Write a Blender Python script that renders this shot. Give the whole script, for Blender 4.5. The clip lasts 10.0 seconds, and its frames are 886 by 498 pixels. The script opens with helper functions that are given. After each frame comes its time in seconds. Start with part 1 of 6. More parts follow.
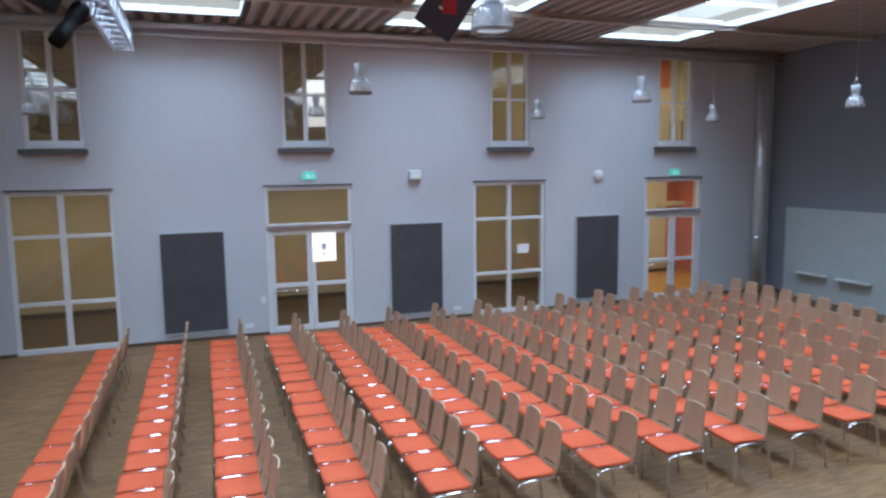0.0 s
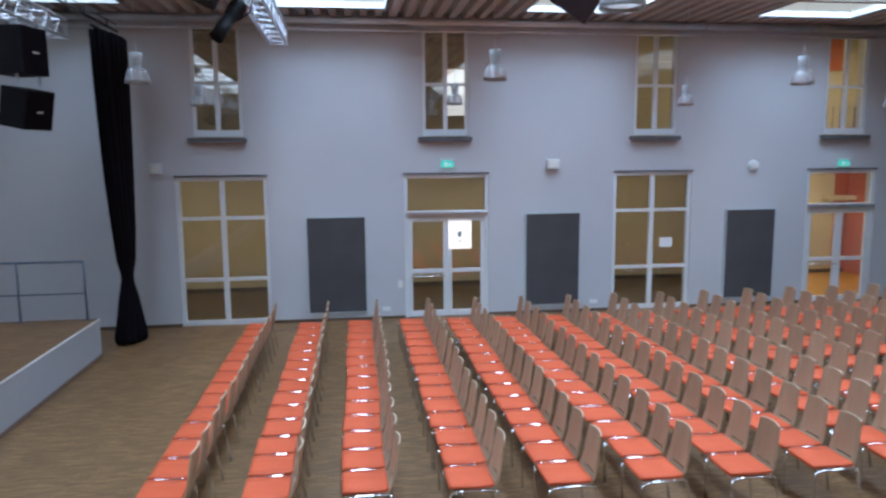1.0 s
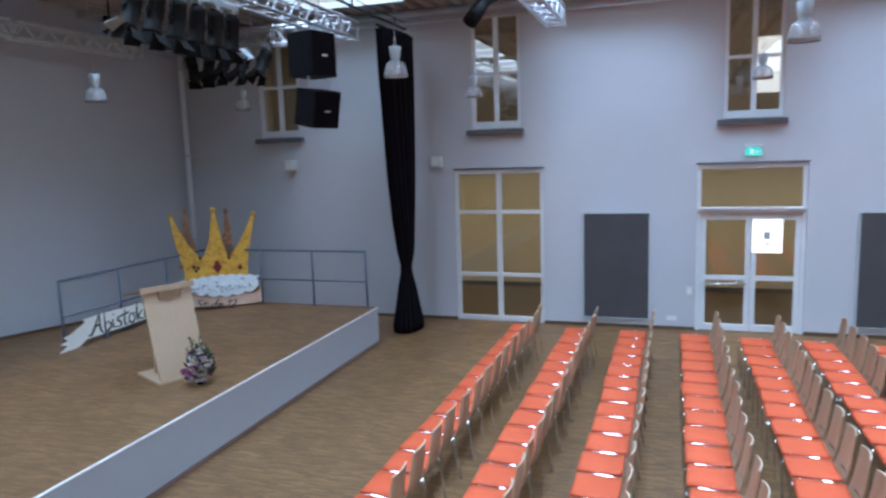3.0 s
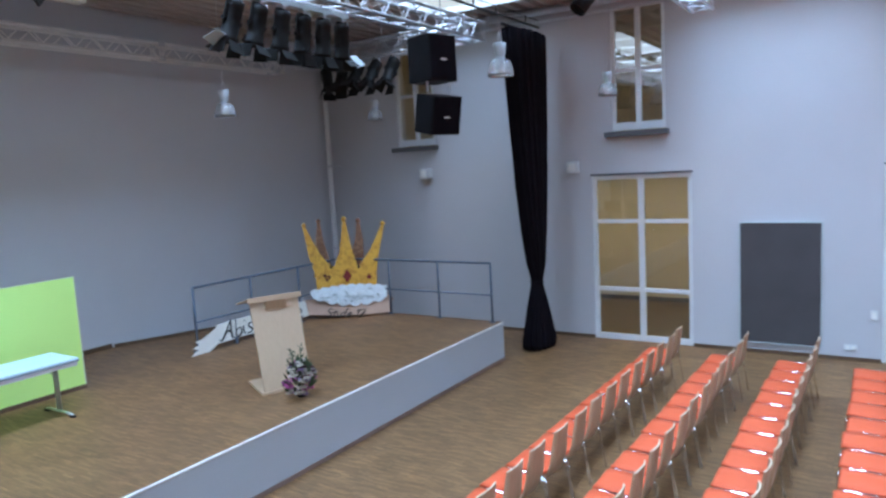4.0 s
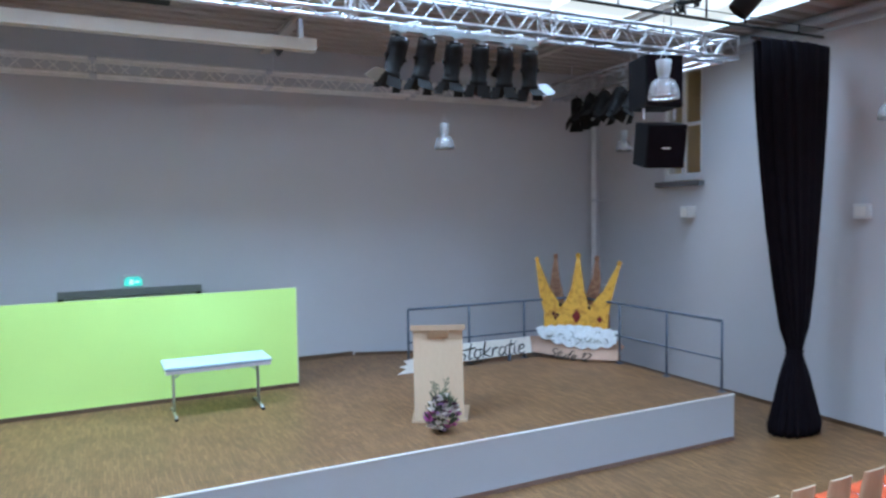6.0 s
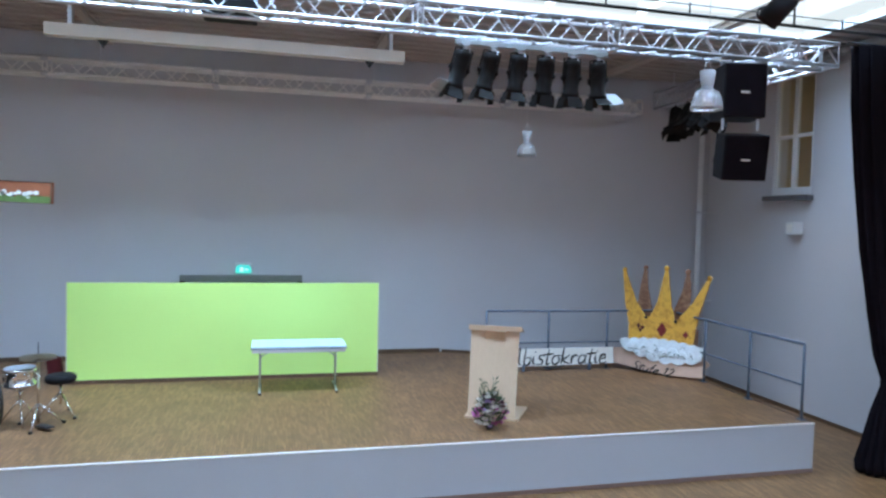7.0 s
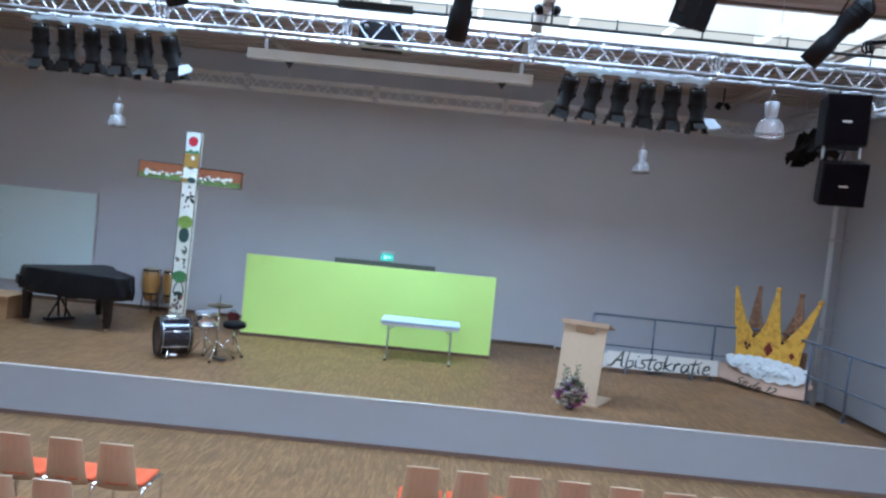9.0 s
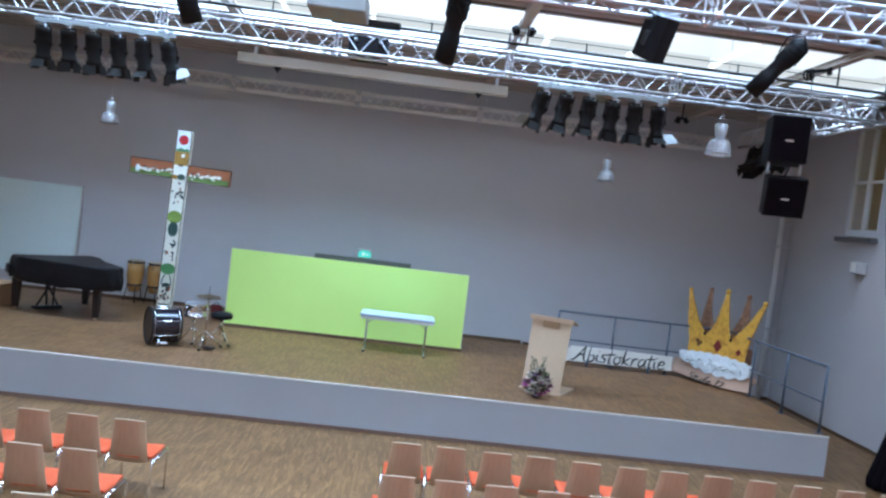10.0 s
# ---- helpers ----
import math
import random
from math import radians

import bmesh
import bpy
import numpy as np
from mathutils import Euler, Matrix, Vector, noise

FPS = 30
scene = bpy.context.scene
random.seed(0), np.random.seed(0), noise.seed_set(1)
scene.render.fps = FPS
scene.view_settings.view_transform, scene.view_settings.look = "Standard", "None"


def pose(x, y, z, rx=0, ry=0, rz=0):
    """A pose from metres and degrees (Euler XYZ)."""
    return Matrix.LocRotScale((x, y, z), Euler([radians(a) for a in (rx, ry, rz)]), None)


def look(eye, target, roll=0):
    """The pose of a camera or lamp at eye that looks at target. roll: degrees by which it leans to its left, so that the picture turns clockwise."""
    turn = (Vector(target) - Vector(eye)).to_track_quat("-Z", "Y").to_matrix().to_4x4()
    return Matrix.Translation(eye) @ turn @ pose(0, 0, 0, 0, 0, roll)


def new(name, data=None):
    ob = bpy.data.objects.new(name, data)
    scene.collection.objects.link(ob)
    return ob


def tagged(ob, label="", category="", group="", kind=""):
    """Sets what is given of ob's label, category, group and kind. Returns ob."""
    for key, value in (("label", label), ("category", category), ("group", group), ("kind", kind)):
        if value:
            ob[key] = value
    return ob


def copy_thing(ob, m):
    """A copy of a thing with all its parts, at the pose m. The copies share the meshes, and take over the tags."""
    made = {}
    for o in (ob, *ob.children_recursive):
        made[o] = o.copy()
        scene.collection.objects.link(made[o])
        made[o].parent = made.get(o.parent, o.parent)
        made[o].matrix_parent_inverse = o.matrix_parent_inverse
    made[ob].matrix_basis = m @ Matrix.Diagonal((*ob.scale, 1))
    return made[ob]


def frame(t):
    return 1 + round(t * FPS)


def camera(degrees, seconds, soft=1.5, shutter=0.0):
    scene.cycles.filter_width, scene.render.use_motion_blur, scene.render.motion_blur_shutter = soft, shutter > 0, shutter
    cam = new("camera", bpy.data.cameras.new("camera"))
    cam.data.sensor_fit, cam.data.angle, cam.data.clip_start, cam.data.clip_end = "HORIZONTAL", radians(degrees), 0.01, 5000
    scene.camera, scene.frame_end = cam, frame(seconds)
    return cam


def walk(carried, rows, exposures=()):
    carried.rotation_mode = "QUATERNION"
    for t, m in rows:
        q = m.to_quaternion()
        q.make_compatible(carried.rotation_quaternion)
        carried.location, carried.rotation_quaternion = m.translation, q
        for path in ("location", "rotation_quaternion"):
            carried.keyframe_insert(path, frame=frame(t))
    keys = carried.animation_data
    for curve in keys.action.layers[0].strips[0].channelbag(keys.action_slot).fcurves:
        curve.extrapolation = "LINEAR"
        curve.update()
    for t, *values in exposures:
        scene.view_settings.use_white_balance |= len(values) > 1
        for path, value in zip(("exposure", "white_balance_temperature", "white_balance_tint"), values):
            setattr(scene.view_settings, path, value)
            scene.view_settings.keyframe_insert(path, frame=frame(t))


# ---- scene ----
cam = camera(65.3, 10.0, soft=2.45, shutter=0.34)

PATH = [
    (0, (-0.306, 0.249, 3.373), (0.359, 2.119, 3.129), -0.7),
    (0.5, (-0.247, 0.187, 3.336), (0.228, 2.113, 3.081), -0.5),
    (1, (-0.142, 0.243, 3.309), (0.123, 2.208, 3.046), -0.5),
    (1.5, (-0.001, 0.384, 3.33), (0.057, 2.364, 3.055), -0.5),
    (2, (0.146, 0.669, 3.331), (-0.026, 2.642, 3.051), -0.9),
    (2.5, (0.302, 0.991, 3.362), (-0.086, 2.933, 3.08), -1.3),
    (2.7, (0.376, 1.148, 3.345), (-0.103, 3.069, 3.067), -1.5),
    (3.8, (0.839, 2.079, 3.3), (-0.148, 3.8, 3.044), -2.9),
    (4, (0.978, 2.34, 3.267), (-0.099, 4.009, 3.033), -3.1),
    (4.5, (1.286, 2.887, 3.234), (0.022, 4.423, 3.035), -2.9),
    (5, (1.617, 3.462, 3.254), (0.171, 4.834, 3.084), -2.4),
    (5.5, (1.907, 4.005, 3.25), (0.285, 5.167, 3.108), -2.0),
    (6, (2.285, 4.589, 3.204), (0.497, 5.479, 3.099), -0.8),
    (6.2, (2.41, 4.709, 3.21), (0.583, 5.515, 3.111), -0.3),
    (7.5, (3.446, 5.964, 3.153), (1.473, 6.278, 3.065), 2.7),
    (8, (3.819, 6.143, 3.114), (1.829, 6.331, 3.03), 4.1),
    (8.5, (4.18, 6.149, 3.075), (2.184, 6.237, 2.994), 4.9),
    (9, (4.56, 6.153, 3.064), (2.562, 6.156, 2.98), 5.6),
    (9.5, (4.926, 6.083, 3.093), (2.928, 6.108, 3.005), 6.3),
    (10, (5.306, 5.947, 3.102), (3.31, 6.049, 3.021), 6.9),
]
EXPOSURES = [(0, -0.66, 7100, 13), (1, -0.71, 7000, 13), (2.5, -0.52, 6750, 12), (4.5, -0.01, 6500, 11), (6, 0.12, 6600, 10), (10, -0.07, 6750, 12)]
walk(cam, [(t, look(eye, target, roll)) for t, eye, target, roll in PATH], EXPOSURES)


# ---- light ----
world = bpy.data.worlds.new("sky_world")
scene.world = world
world.use_nodes = True
wn = world.node_tree.nodes
sky = wn.new("ShaderNodeTexSky")
sky.sky_type = "NISHITA"
sky.sun_disc = False
sky.sun_elevation = radians(50)
sky.sun_rotation = radians(200)
world.node_tree.links.new(sky.outputs["Color"], wn["Background"].inputs["Color"])
wn["Background"].inputs["Strength"].default_value = 0.08

sun_data = bpy.data.lights.new("sun", "SUN")
sun_data.energy, sun_data.angle, sun_data.color = 0.6, radians(15), (1.0, 0.96, 0.9)
sun = new("sun", sun_data)
sun.matrix_world = look((0, 0, 30), (-8, 12, 0))

# room
XW, XE, YS, YN = -9.6, 13.67, -4.4, 14.3
ZC = 6.02
STAGE_Z = 0.645
SKYLIGHTS = [(-6.05, -4.0), (-1.42, 0.6), (3.22, 5.27), (7.9, 9.92)]
# WELL, an unseen depth, keeps daylight off the upper walls; SKY_Y0 limits it southward
SKY_Y0, SKY_Y1, WELL = -1.7, 13.36, 1.5


def area_lamp(name, x, y, z, sx, sy, watts, color):
    d = bpy.data.lights.new(name, "AREA")
    d.shape, d.size, d.size_y, d.energy, d.color = "RECTANGLE", sx, sy, watts, color
    ob = new(name, d)
    ob.location = (x, y, z)
    return ob


DAYLIGHT = (0.58, 0.94, 1.46)
# skylight strips as (from x, to x, from y, to y, watts per square metre); the stage strip is split, stronger south and
# dimmed north to darken that corner
STRIPS = [(*SKYLIGHTS[0], SKY_Y0, 8.55, 64), (*SKYLIGHTS[0], 8.65, SKY_Y1, 26)] + [(a, b, SKY_Y0, SKY_Y1, 56) for a, b in SKYLIGHTS[1:]]
for a, b, y0, y1, watts in STRIPS:
    area_lamp("skylight_daylight", (a + b) / 2, (y0 + y1) / 2, ZC + WELL, b - a - 0.06, y1 - y0 - 0.06, watts * (b - a) * (y1 - y0), DAYLIGHT)
area_lamp("corridor_lamp", 2.0, 16.3, 3.12, 20.0, 0.3, 205, (1.0, 0.84, 0.60))
area_lamp("corridor_end_lamp", 11.4, 16.4, 3.12, 2.4, 0.4, 95, (1.0, 0.88, 0.68))
area_lamp("gallery_end_lamp", 11.4, 16.4, 6.25, 2.4, 0.4, 120, (1.0, 0.90, 0.72))
area_lamp("gallery_lamp", 2.0, 16.3, 6.25, 20.0, 0.3, 55, (1.0, 0.84, 0.60))

# ---- materials ----


def material(name, color, rough=0.6, metal=0.0, vary=0.12, scale=6.0, fine=60.0, bump=0.0, coat=0.0, spec=0.5, trans=0.0):
    """A paint, wood or metal with broad and fine variation."""
    m = bpy.data.materials.new(name)
    m.use_nodes = True
    nt = m.node_tree
    b = nt.nodes["Principled BSDF"]
    co = nt.nodes.new("ShaderNodeTexCoord")
    n1, n2 = nt.nodes.new("ShaderNodeTexNoise"), nt.nodes.new("ShaderNodeTexNoise")
    n1.inputs["Scale"].default_value, n2.inputs["Scale"].default_value = scale, fine
    n1.inputs["Detail"].default_value = 4
    add = nt.nodes.new("ShaderNodeMath")
    add.operation = "MULTIPLY_ADD"
    add.inputs[1].default_value = 0.4
    for n in (n1, n2):
        nt.links.new(co.outputs["Object"], n.inputs["Vector"])
    nt.links.new(n2.outputs["Fac"], add.inputs[0])
    nt.links.new(n1.outputs["Fac"], add.inputs[2])
    mr = nt.nodes.new("ShaderNodeMapRange")
    mr.inputs["From Min"].default_value, mr.inputs["From Max"].default_value = 0.45, 0.95
    mr.inputs["To Min"].default_value, mr.inputs["To Max"].default_value = 1 - vary, 1 + vary
    nt.links.new(add.outputs[0], mr.inputs["Value"])
    mul = nt.nodes.new("ShaderNodeVectorMath")
    mul.operation = "SCALE"
    mul.inputs[0].default_value = color
    nt.links.new(mr.outputs["Result"], mul.inputs["Scale"])
    nt.links.new(mul.outputs["Vector"], b.inputs["Base Color"])
    b.inputs["Roughness"].default_value = rough
    b.inputs["Metallic"].default_value = metal
    b.inputs["Coat Weight"].default_value = coat
    b.inputs["Specular IOR Level"].default_value = spec
    b.inputs["Transmission Weight"].default_value = trans
    if bump:
        bp = nt.nodes.new("ShaderNodeBump")
        bp.inputs["Strength"].default_value = bump
        bp.inputs["Distance"].default_value = 0.01
        nt.links.new(n2.outputs["Fac"], bp.inputs["Height"])
        nt.links.new(bp.outputs["Normal"], b.inputs["Normal"])
    return m


def wood(name, dark, light, rough=0.45, stretch=(1, 1, 14), scale=3.0, per_object=0.0):
    """Grain drawn out along one axis; per_object shifts the tone from piece to piece."""
    m = bpy.data.materials.new(name)
    m.use_nodes = True
    nt = m.node_tree
    b = nt.nodes["Principled BSDF"]
    co, mp = nt.nodes.new("ShaderNodeTexCoord"), nt.nodes.new("ShaderNodeMapping")
    mp.inputs["Scale"].default_value = [scale * 14 / s for s in stretch]
    ns = nt.nodes.new("ShaderNodeTexNoise")
    ns.inputs["Scale"].default_value, ns.inputs["Detail"].default_value = 1.0, 5
    rp = nt.nodes.new("ShaderNodeValToRGB")
    rp.color_ramp.elements[0].position, rp.color_ramp.elements[1].position = 0.3, 0.72
    rp.color_ramp.elements[0].color, rp.color_ramp.elements[1].color = (*dark, 1), (*light, 1)
    nt.links.new(co.outputs["Object"], mp.inputs["Vector"])
    nt.links.new(mp.outputs["Vector"], ns.inputs["Vector"])
    nt.links.new(ns.outputs["Fac"], rp.inputs["Fac"])
    out = rp.outputs["Color"]
    if per_object:
        oi, mr = nt.nodes.new("ShaderNodeObjectInfo"), nt.nodes.new("ShaderNodeMapRange")
        mr.inputs["To Min"].default_value, mr.inputs["To Max"].default_value = 1 - per_object, 1 + per_object
        sc = nt.nodes.new("ShaderNodeVectorMath")
        sc.operation = "SCALE"
        nt.links.new(oi.outputs["Random"], mr.inputs["Value"])
        nt.links.new(out, sc.inputs[0])
        nt.links.new(mr.outputs["Result"], sc.inputs["Scale"])
        out = sc.outputs["Vector"]
    nt.links.new(out, b.inputs["Base Color"])
    b.inputs["Roughness"].default_value = rough
    return m


def parquet(name, c1, c2, mortar, swing=0.24):
    """Upright lamella parquet: short thin strips laid along x, in blocks of varied tone."""
    m = bpy.data.materials.new(name)
    m.use_nodes = True
    nt = m.node_tree
    b = nt.nodes["Principled BSDF"]
    co = nt.nodes.new("ShaderNodeTexCoord")
    br = nt.nodes.new("ShaderNodeTexBrick")
    br.inputs["Color1"].default_value, br.inputs["Color2"].default_value, br.inputs["Mortar"].default_value = (*c1, 1), (*c2, 1), (*mortar, 1)
    br.inputs["Scale"].default_value = 1.0
    br.inputs["Brick Width"].default_value, br.inputs["Row Height"].default_value = 0.19, 0.032
    br.inputs["Mortar Size"].default_value = 0.0015
    br.inputs["Bias"].default_value = -0.2
    br.offset, br.offset_frequency = 0.37, 2
    ns, n2 = nt.nodes.new("ShaderNodeTexNoise"), nt.nodes.new("ShaderNodeTexNoise")
    ns.inputs["Scale"].default_value, ns.inputs["Detail"].default_value = 2.6, 5
    n2.inputs["Scale"].default_value, n2.inputs["Detail"].default_value = 1.0, 2
    mp = nt.nodes.new("ShaderNodeMapping")
    mp.inputs["Scale"].default_value = (7, 42, 1)
    add = nt.nodes.new("ShaderNodeMath")
    add.operation = "ADD"
    mr = nt.nodes.new("ShaderNodeMapRange")
    mr.inputs["From Min"].default_value, mr.inputs["From Max"].default_value = 0.72, 1.28
    mr.inputs["To Min"].default_value, mr.inputs["To Max"].default_value = 1 - swing, 1 + swing
    sc = nt.nodes.new("ShaderNodeVectorMath")
    sc.operation = "SCALE"
    nt.links.new(co.outputs["Object"], br.inputs["Vector"])
    nt.links.new(co.outputs["Object"], ns.inputs["Vector"])
    nt.links.new(co.outputs["Object"], mp.inputs["Vector"])
    nt.links.new(mp.outputs["Vector"], n2.inputs["Vector"])
    nt.links.new(ns.outputs["Fac"], add.inputs[0])
    nt.links.new(n2.outputs["Fac"], add.inputs[1])
    nt.links.new(add.outputs[0], mr.inputs["Value"])
    nt.links.new(br.outputs["Color"], sc.inputs[0])
    nt.links.new(mr.outputs["Result"], sc.inputs["Scale"])
    nt.links.new(sc.outputs["Vector"], b.inputs["Base Color"])
    b.inputs["Roughness"].default_value = 0.5
    return m


def glass(name, tint=(0.93, 0.96, 0.95), gloss=0.09):
    m = bpy.data.materials.new(name)
    m.use_nodes = True
    nt = m.node_tree
    for n in list(nt.nodes):
        if n.type == "BSDF_PRINCIPLED":
            nt.nodes.remove(n)
    tr, gl, mx, fr = (nt.nodes.new("ShaderNode" + k) for k in ("BsdfTransparent", "BsdfGlossy", "MixShader", "LayerWeight"))
    pw, ma = nt.nodes.new("ShaderNodeMath"), nt.nodes.new("ShaderNodeMath")
    pw.operation, ma.operation = "POWER", "MULTIPLY_ADD"
    pw.inputs[1].default_value, ma.inputs[1].default_value, ma.inputs[2].default_value = 4.0, 0.92 - gloss, gloss
    nt.links.new(fr.outputs["Facing"], pw.inputs[0])
    nt.links.new(pw.outputs[0], ma.inputs[0])
    tr.inputs["Color"].default_value = (*tint, 1)
    gl.inputs["Roughness"].default_value = 0.02
    nt.links.new(ma.outputs[0], mx.inputs["Fac"])
    nt.links.new(tr.outputs["BSDF"], mx.inputs[1])
    nt.links.new(gl.outputs["BSDF"], mx.inputs[2])
    nt.links.new(mx.outputs["Shader"], nt.nodes["Material Output"].inputs["Surface"])
    return m


def veil(name, color, strength):
    """Clear daylit glazing: it lets all light through and has a glow of its own from the bright sky."""
    m = bpy.data.materials.new(name)
    m.use_nodes = True
    nt = m.node_tree
    for n in list(nt.nodes):
        if n.type == "BSDF_PRINCIPLED":
            nt.nodes.remove(n)
    tr, em, ad = (nt.nodes.new("ShaderNode" + k) for k in ("BsdfTransparent", "Emission", "AddShader"))
    em.inputs["Color"].default_value, em.inputs["Strength"].default_value = (*color, 1), strength
    nt.links.new(tr.outputs["BSDF"], ad.inputs[0])
    nt.links.new(em.outputs["Emission"], ad.inputs[1])
    nt.links.new(ad.outputs["Shader"], nt.nodes["Material Output"].inputs["Surface"])
    return m


def glow(name, color, strength):
    m = bpy.data.materials.new(name)
    m.use_nodes = True
    b = m.node_tree.nodes["Principled BSDF"]
    b.inputs["Base Color"].default_value = (*color, 1)
    b.inputs["Emission Color"].default_value = (*color, 1)
    b.inputs["Emission Strength"].default_value = strength
    return m


M_WALL = material("wall_paint", (0.615, 0.602, 0.625), 0.85, vary=0.035, scale=0.6, fine=90, bump=0.08, spec=0.12)
# unseen south wall; the warm tone is chosen for its bounce light
M_WALL_BOUNCE = material("warm_bounce_paint", (0.60, 0.51, 0.42), 0.85, vary=0.035, scale=0.6, fine=90, bump=0.08, spec=0.12)
# darker than M_WALL: this end's dimmer light is put into the colour
M_WALL_EAST_DIM = material("end_wall_dimmed", (0.29, 0.30, 0.345), 0.85, vary=0.035, scale=0.6, fine=90, bump=0.08, spec=0.12)
M_WALL_SIDE = material("side_wall_paint", (0.52, 0.545, 0.59), 0.85, vary=0.035, scale=0.6, fine=90, bump=0.08, spec=0.12)
M_DECK = material("deck_paint", (0.44, 0.385, 0.35), 0.6, vary=0.06, scale=1.2)
M_BEAM = material("beam_paint", (0.53, 0.47, 0.42), 0.55, vary=0.06, scale=2)
M_CASE = material("screen_case_cream", (0.74, 0.70, 0.63), 0.5, vary=0.05, scale=2)
M_CURB = material("skylight_white", (0.8, 0.82, 0.82), 0.5, vary=0.03)
M_FLOOR = parquet("hall_parquet", (0.198, 0.097, 0.038), (0.335, 0.175, 0.073), (0.075, 0.041, 0.023), 0.21)
M_STAGE_FLOOR = parquet("stage_parquet", (0.198, 0.094, 0.037), (0.305, 0.155, 0.066), (0.08, 0.044, 0.026), 0.22)
M_SKIRT = material("skirting_brown", (0.13, 0.075, 0.045), 0.5, vary=0.12)
M_PLINTH = material("plinth_brown", (0.26, 0.165, 0.135), 0.55, vary=0.1)
M_TRIM = material("edge_trim_white", (0.90, 0.88, 0.84), 0.4, vary=0.05)
M_WHITE = material("white_lacquer", (0.78, 0.79, 0.80), 0.35, vary=0.03)
M_SILL_AND_SHADOW = material("sill_and_shadow_grey", (0.12, 0.12, 0.13), 0.5, vary=0.08)
M_PANEL = material("felt_panel", (0.100, 0.090, 0.093), 0.95, vary=0.08, scale=2, fine=160, bump=0.25, spec=0.1)
M_BOARD_GREY = material("board_grey", (0.56, 0.62, 0.63), 0.6, vary=0.04)
M_WHITEBOARD = material("board_pale_green", (0.80, 0.95, 0.94), 0.4, vary=0.008, scale=1.0, fine=8)
M_GLASS = glass("window_glass")
M_GLASS_COATED = glass("coated_glass", gloss=0.32)
# emission added to white sheets to lift them above plain lit paper
M_GLOW_WHITE = glow("glow_white", (1.0, 0.98, 0.97), 1.35)
M_SKYPANE = veil("daylit_glazing", (0.84, 0.97, 1.04), 0.85)
# kept dark so the unseen well walls bounce little daylight; visible liners are white
M_WELL_DARK = material("skylight_reveal", (0.14, 0.13, 0.125), 0.7, vary=0.08)
M_BEIGE = material("corridor_beige", (0.57, 0.50, 0.37), 0.7, vary=0.05, scale=1.0)
M_ORANGE_FLOOR = material("orange_lino", (0.46, 0.24, 0.08), 0.35, vary=0.12, scale=2)
M_ORANGE_WALL = material("corridor_orange", (0.46, 0.12, 0.06), 0.7, vary=0.05)
M_CORR_FLOOR = parquet("corridor_floor", (0.085, 0.055, 0.026), (0.125, 0.082, 0.038), (0.05, 0.03, 0.018))
M_BLACK_CLOTH = material("black_velvet", (0.008, 0.0055, 0.009), 0.95, vary=0.25, scale=4, fine=120, bump=0.2, spec=0.15)
M_BLACK = material("black_lacquer", (0.012, 0.012, 0.014), 0.38, vary=0.2)
M_BLACK_MATT = material("black_paint", (0.008, 0.008, 0.010), 0.6, vary=0.2, fine=150, bump=0.1, spec=0.2)
M_STEEL = material("aluminium", (0.68, 0.68, 0.71), 0.34, 1.0, vary=0.12)
M_CHROME = material("chrome", (0.85, 0.86, 0.88), 0.10, 1.0, vary=0.03)
M_LINK = material("row_link_steel", (0.80, 0.80, 0.84), 0.13, 1.0, vary=0.15)
M_ZINC = material("zinc_pipe", (0.64, 0.64, 0.66), 0.35, 0.55, vary=0.12, scale=3)
M_RAIL = material("rail_grey", (0.11, 0.14, 0.19), 0.5, 0.0, vary=0.06)
M_ORANGE = material("orange_upholstery", (0.69, 0.098, 0.030), 0.7, vary=0.07, scale=5, fine=220, bump=0.2)
M_BEECH = wood("chair_beech", (0.420, 0.258, 0.160), (0.475, 0.298, 0.186), 0.42, per_object=0.10)
M_BEECH_EDGE = material("beech_edge", (0.62, 0.46, 0.31), 0.5, vary=0.08)
M_LIME = material("lime_board", (0.70, 0.98, 0.28), 0.7, vary=0.025, scale=0.8)
M_BOARD_EDGE = material("board_edge", (0.72, 0.74, 0.55), 0.6, vary=0.05)
M_TABLE = material("table_pale_blue", (0.58, 0.75, 0.81), 0.6, vary=0.04, scale=3)
M_EDGE_BLUE = material("table_edge", (0.20, 0.27, 0.36), 0.5, vary=0.06)
M_TUBE = material("table_tube", (0.50, 0.52, 0.50), 0.35, 0.6, vary=0.08)
M_LECTERN = wood("lectern_beech", (0.62, 0.43, 0.285), (0.66, 0.465, 0.31), 0.45)
M_LECTERN_DARK = wood("lectern_shade", (0.36, 0.21, 0.11), (0.42, 0.25, 0.14), 0.5)
M_RED = material("crown_red", (0.20, 0.014, 0.012), 0.5, vary=0.1)
M_FUR = material("white_fur", (0.86, 0.93, 0.96), 0.95, vary=0.12, scale=14, fine=90, bump=0.8)
M_CARD = material("brown_card", (0.50, 0.32, 0.235), 0.8, vary=0.12, scale=4)
M_PAPER = material("cream_paper", (0.80, 0.755, 0.68), 0.8, vary=0.06, scale=3)
M_INK = material("black_ink", (0.03, 0.025, 0.02), 0.6, vary=0.1)
M_WHITE_PAPER = material("white_paper", (0.95, 0.95, 0.95), 0.8, vary=0.01)
M_LEAF = material("bouquet_leaf", (0.075, 0.10, 0.05), 0.6, vary=0.3, scale=12)
M_PINK = material("petal_pink", (0.55, 0.13, 0.36), 0.7, vary=0.25, scale=20)
M_CREAM = material("petal_cream", (0.70, 0.62, 0.54), 0.7, vary=0.15, scale=20)
M_LILAC = material("petal_lilac", (0.46, 0.30, 0.50), 0.7, vary=0.2, scale=20)
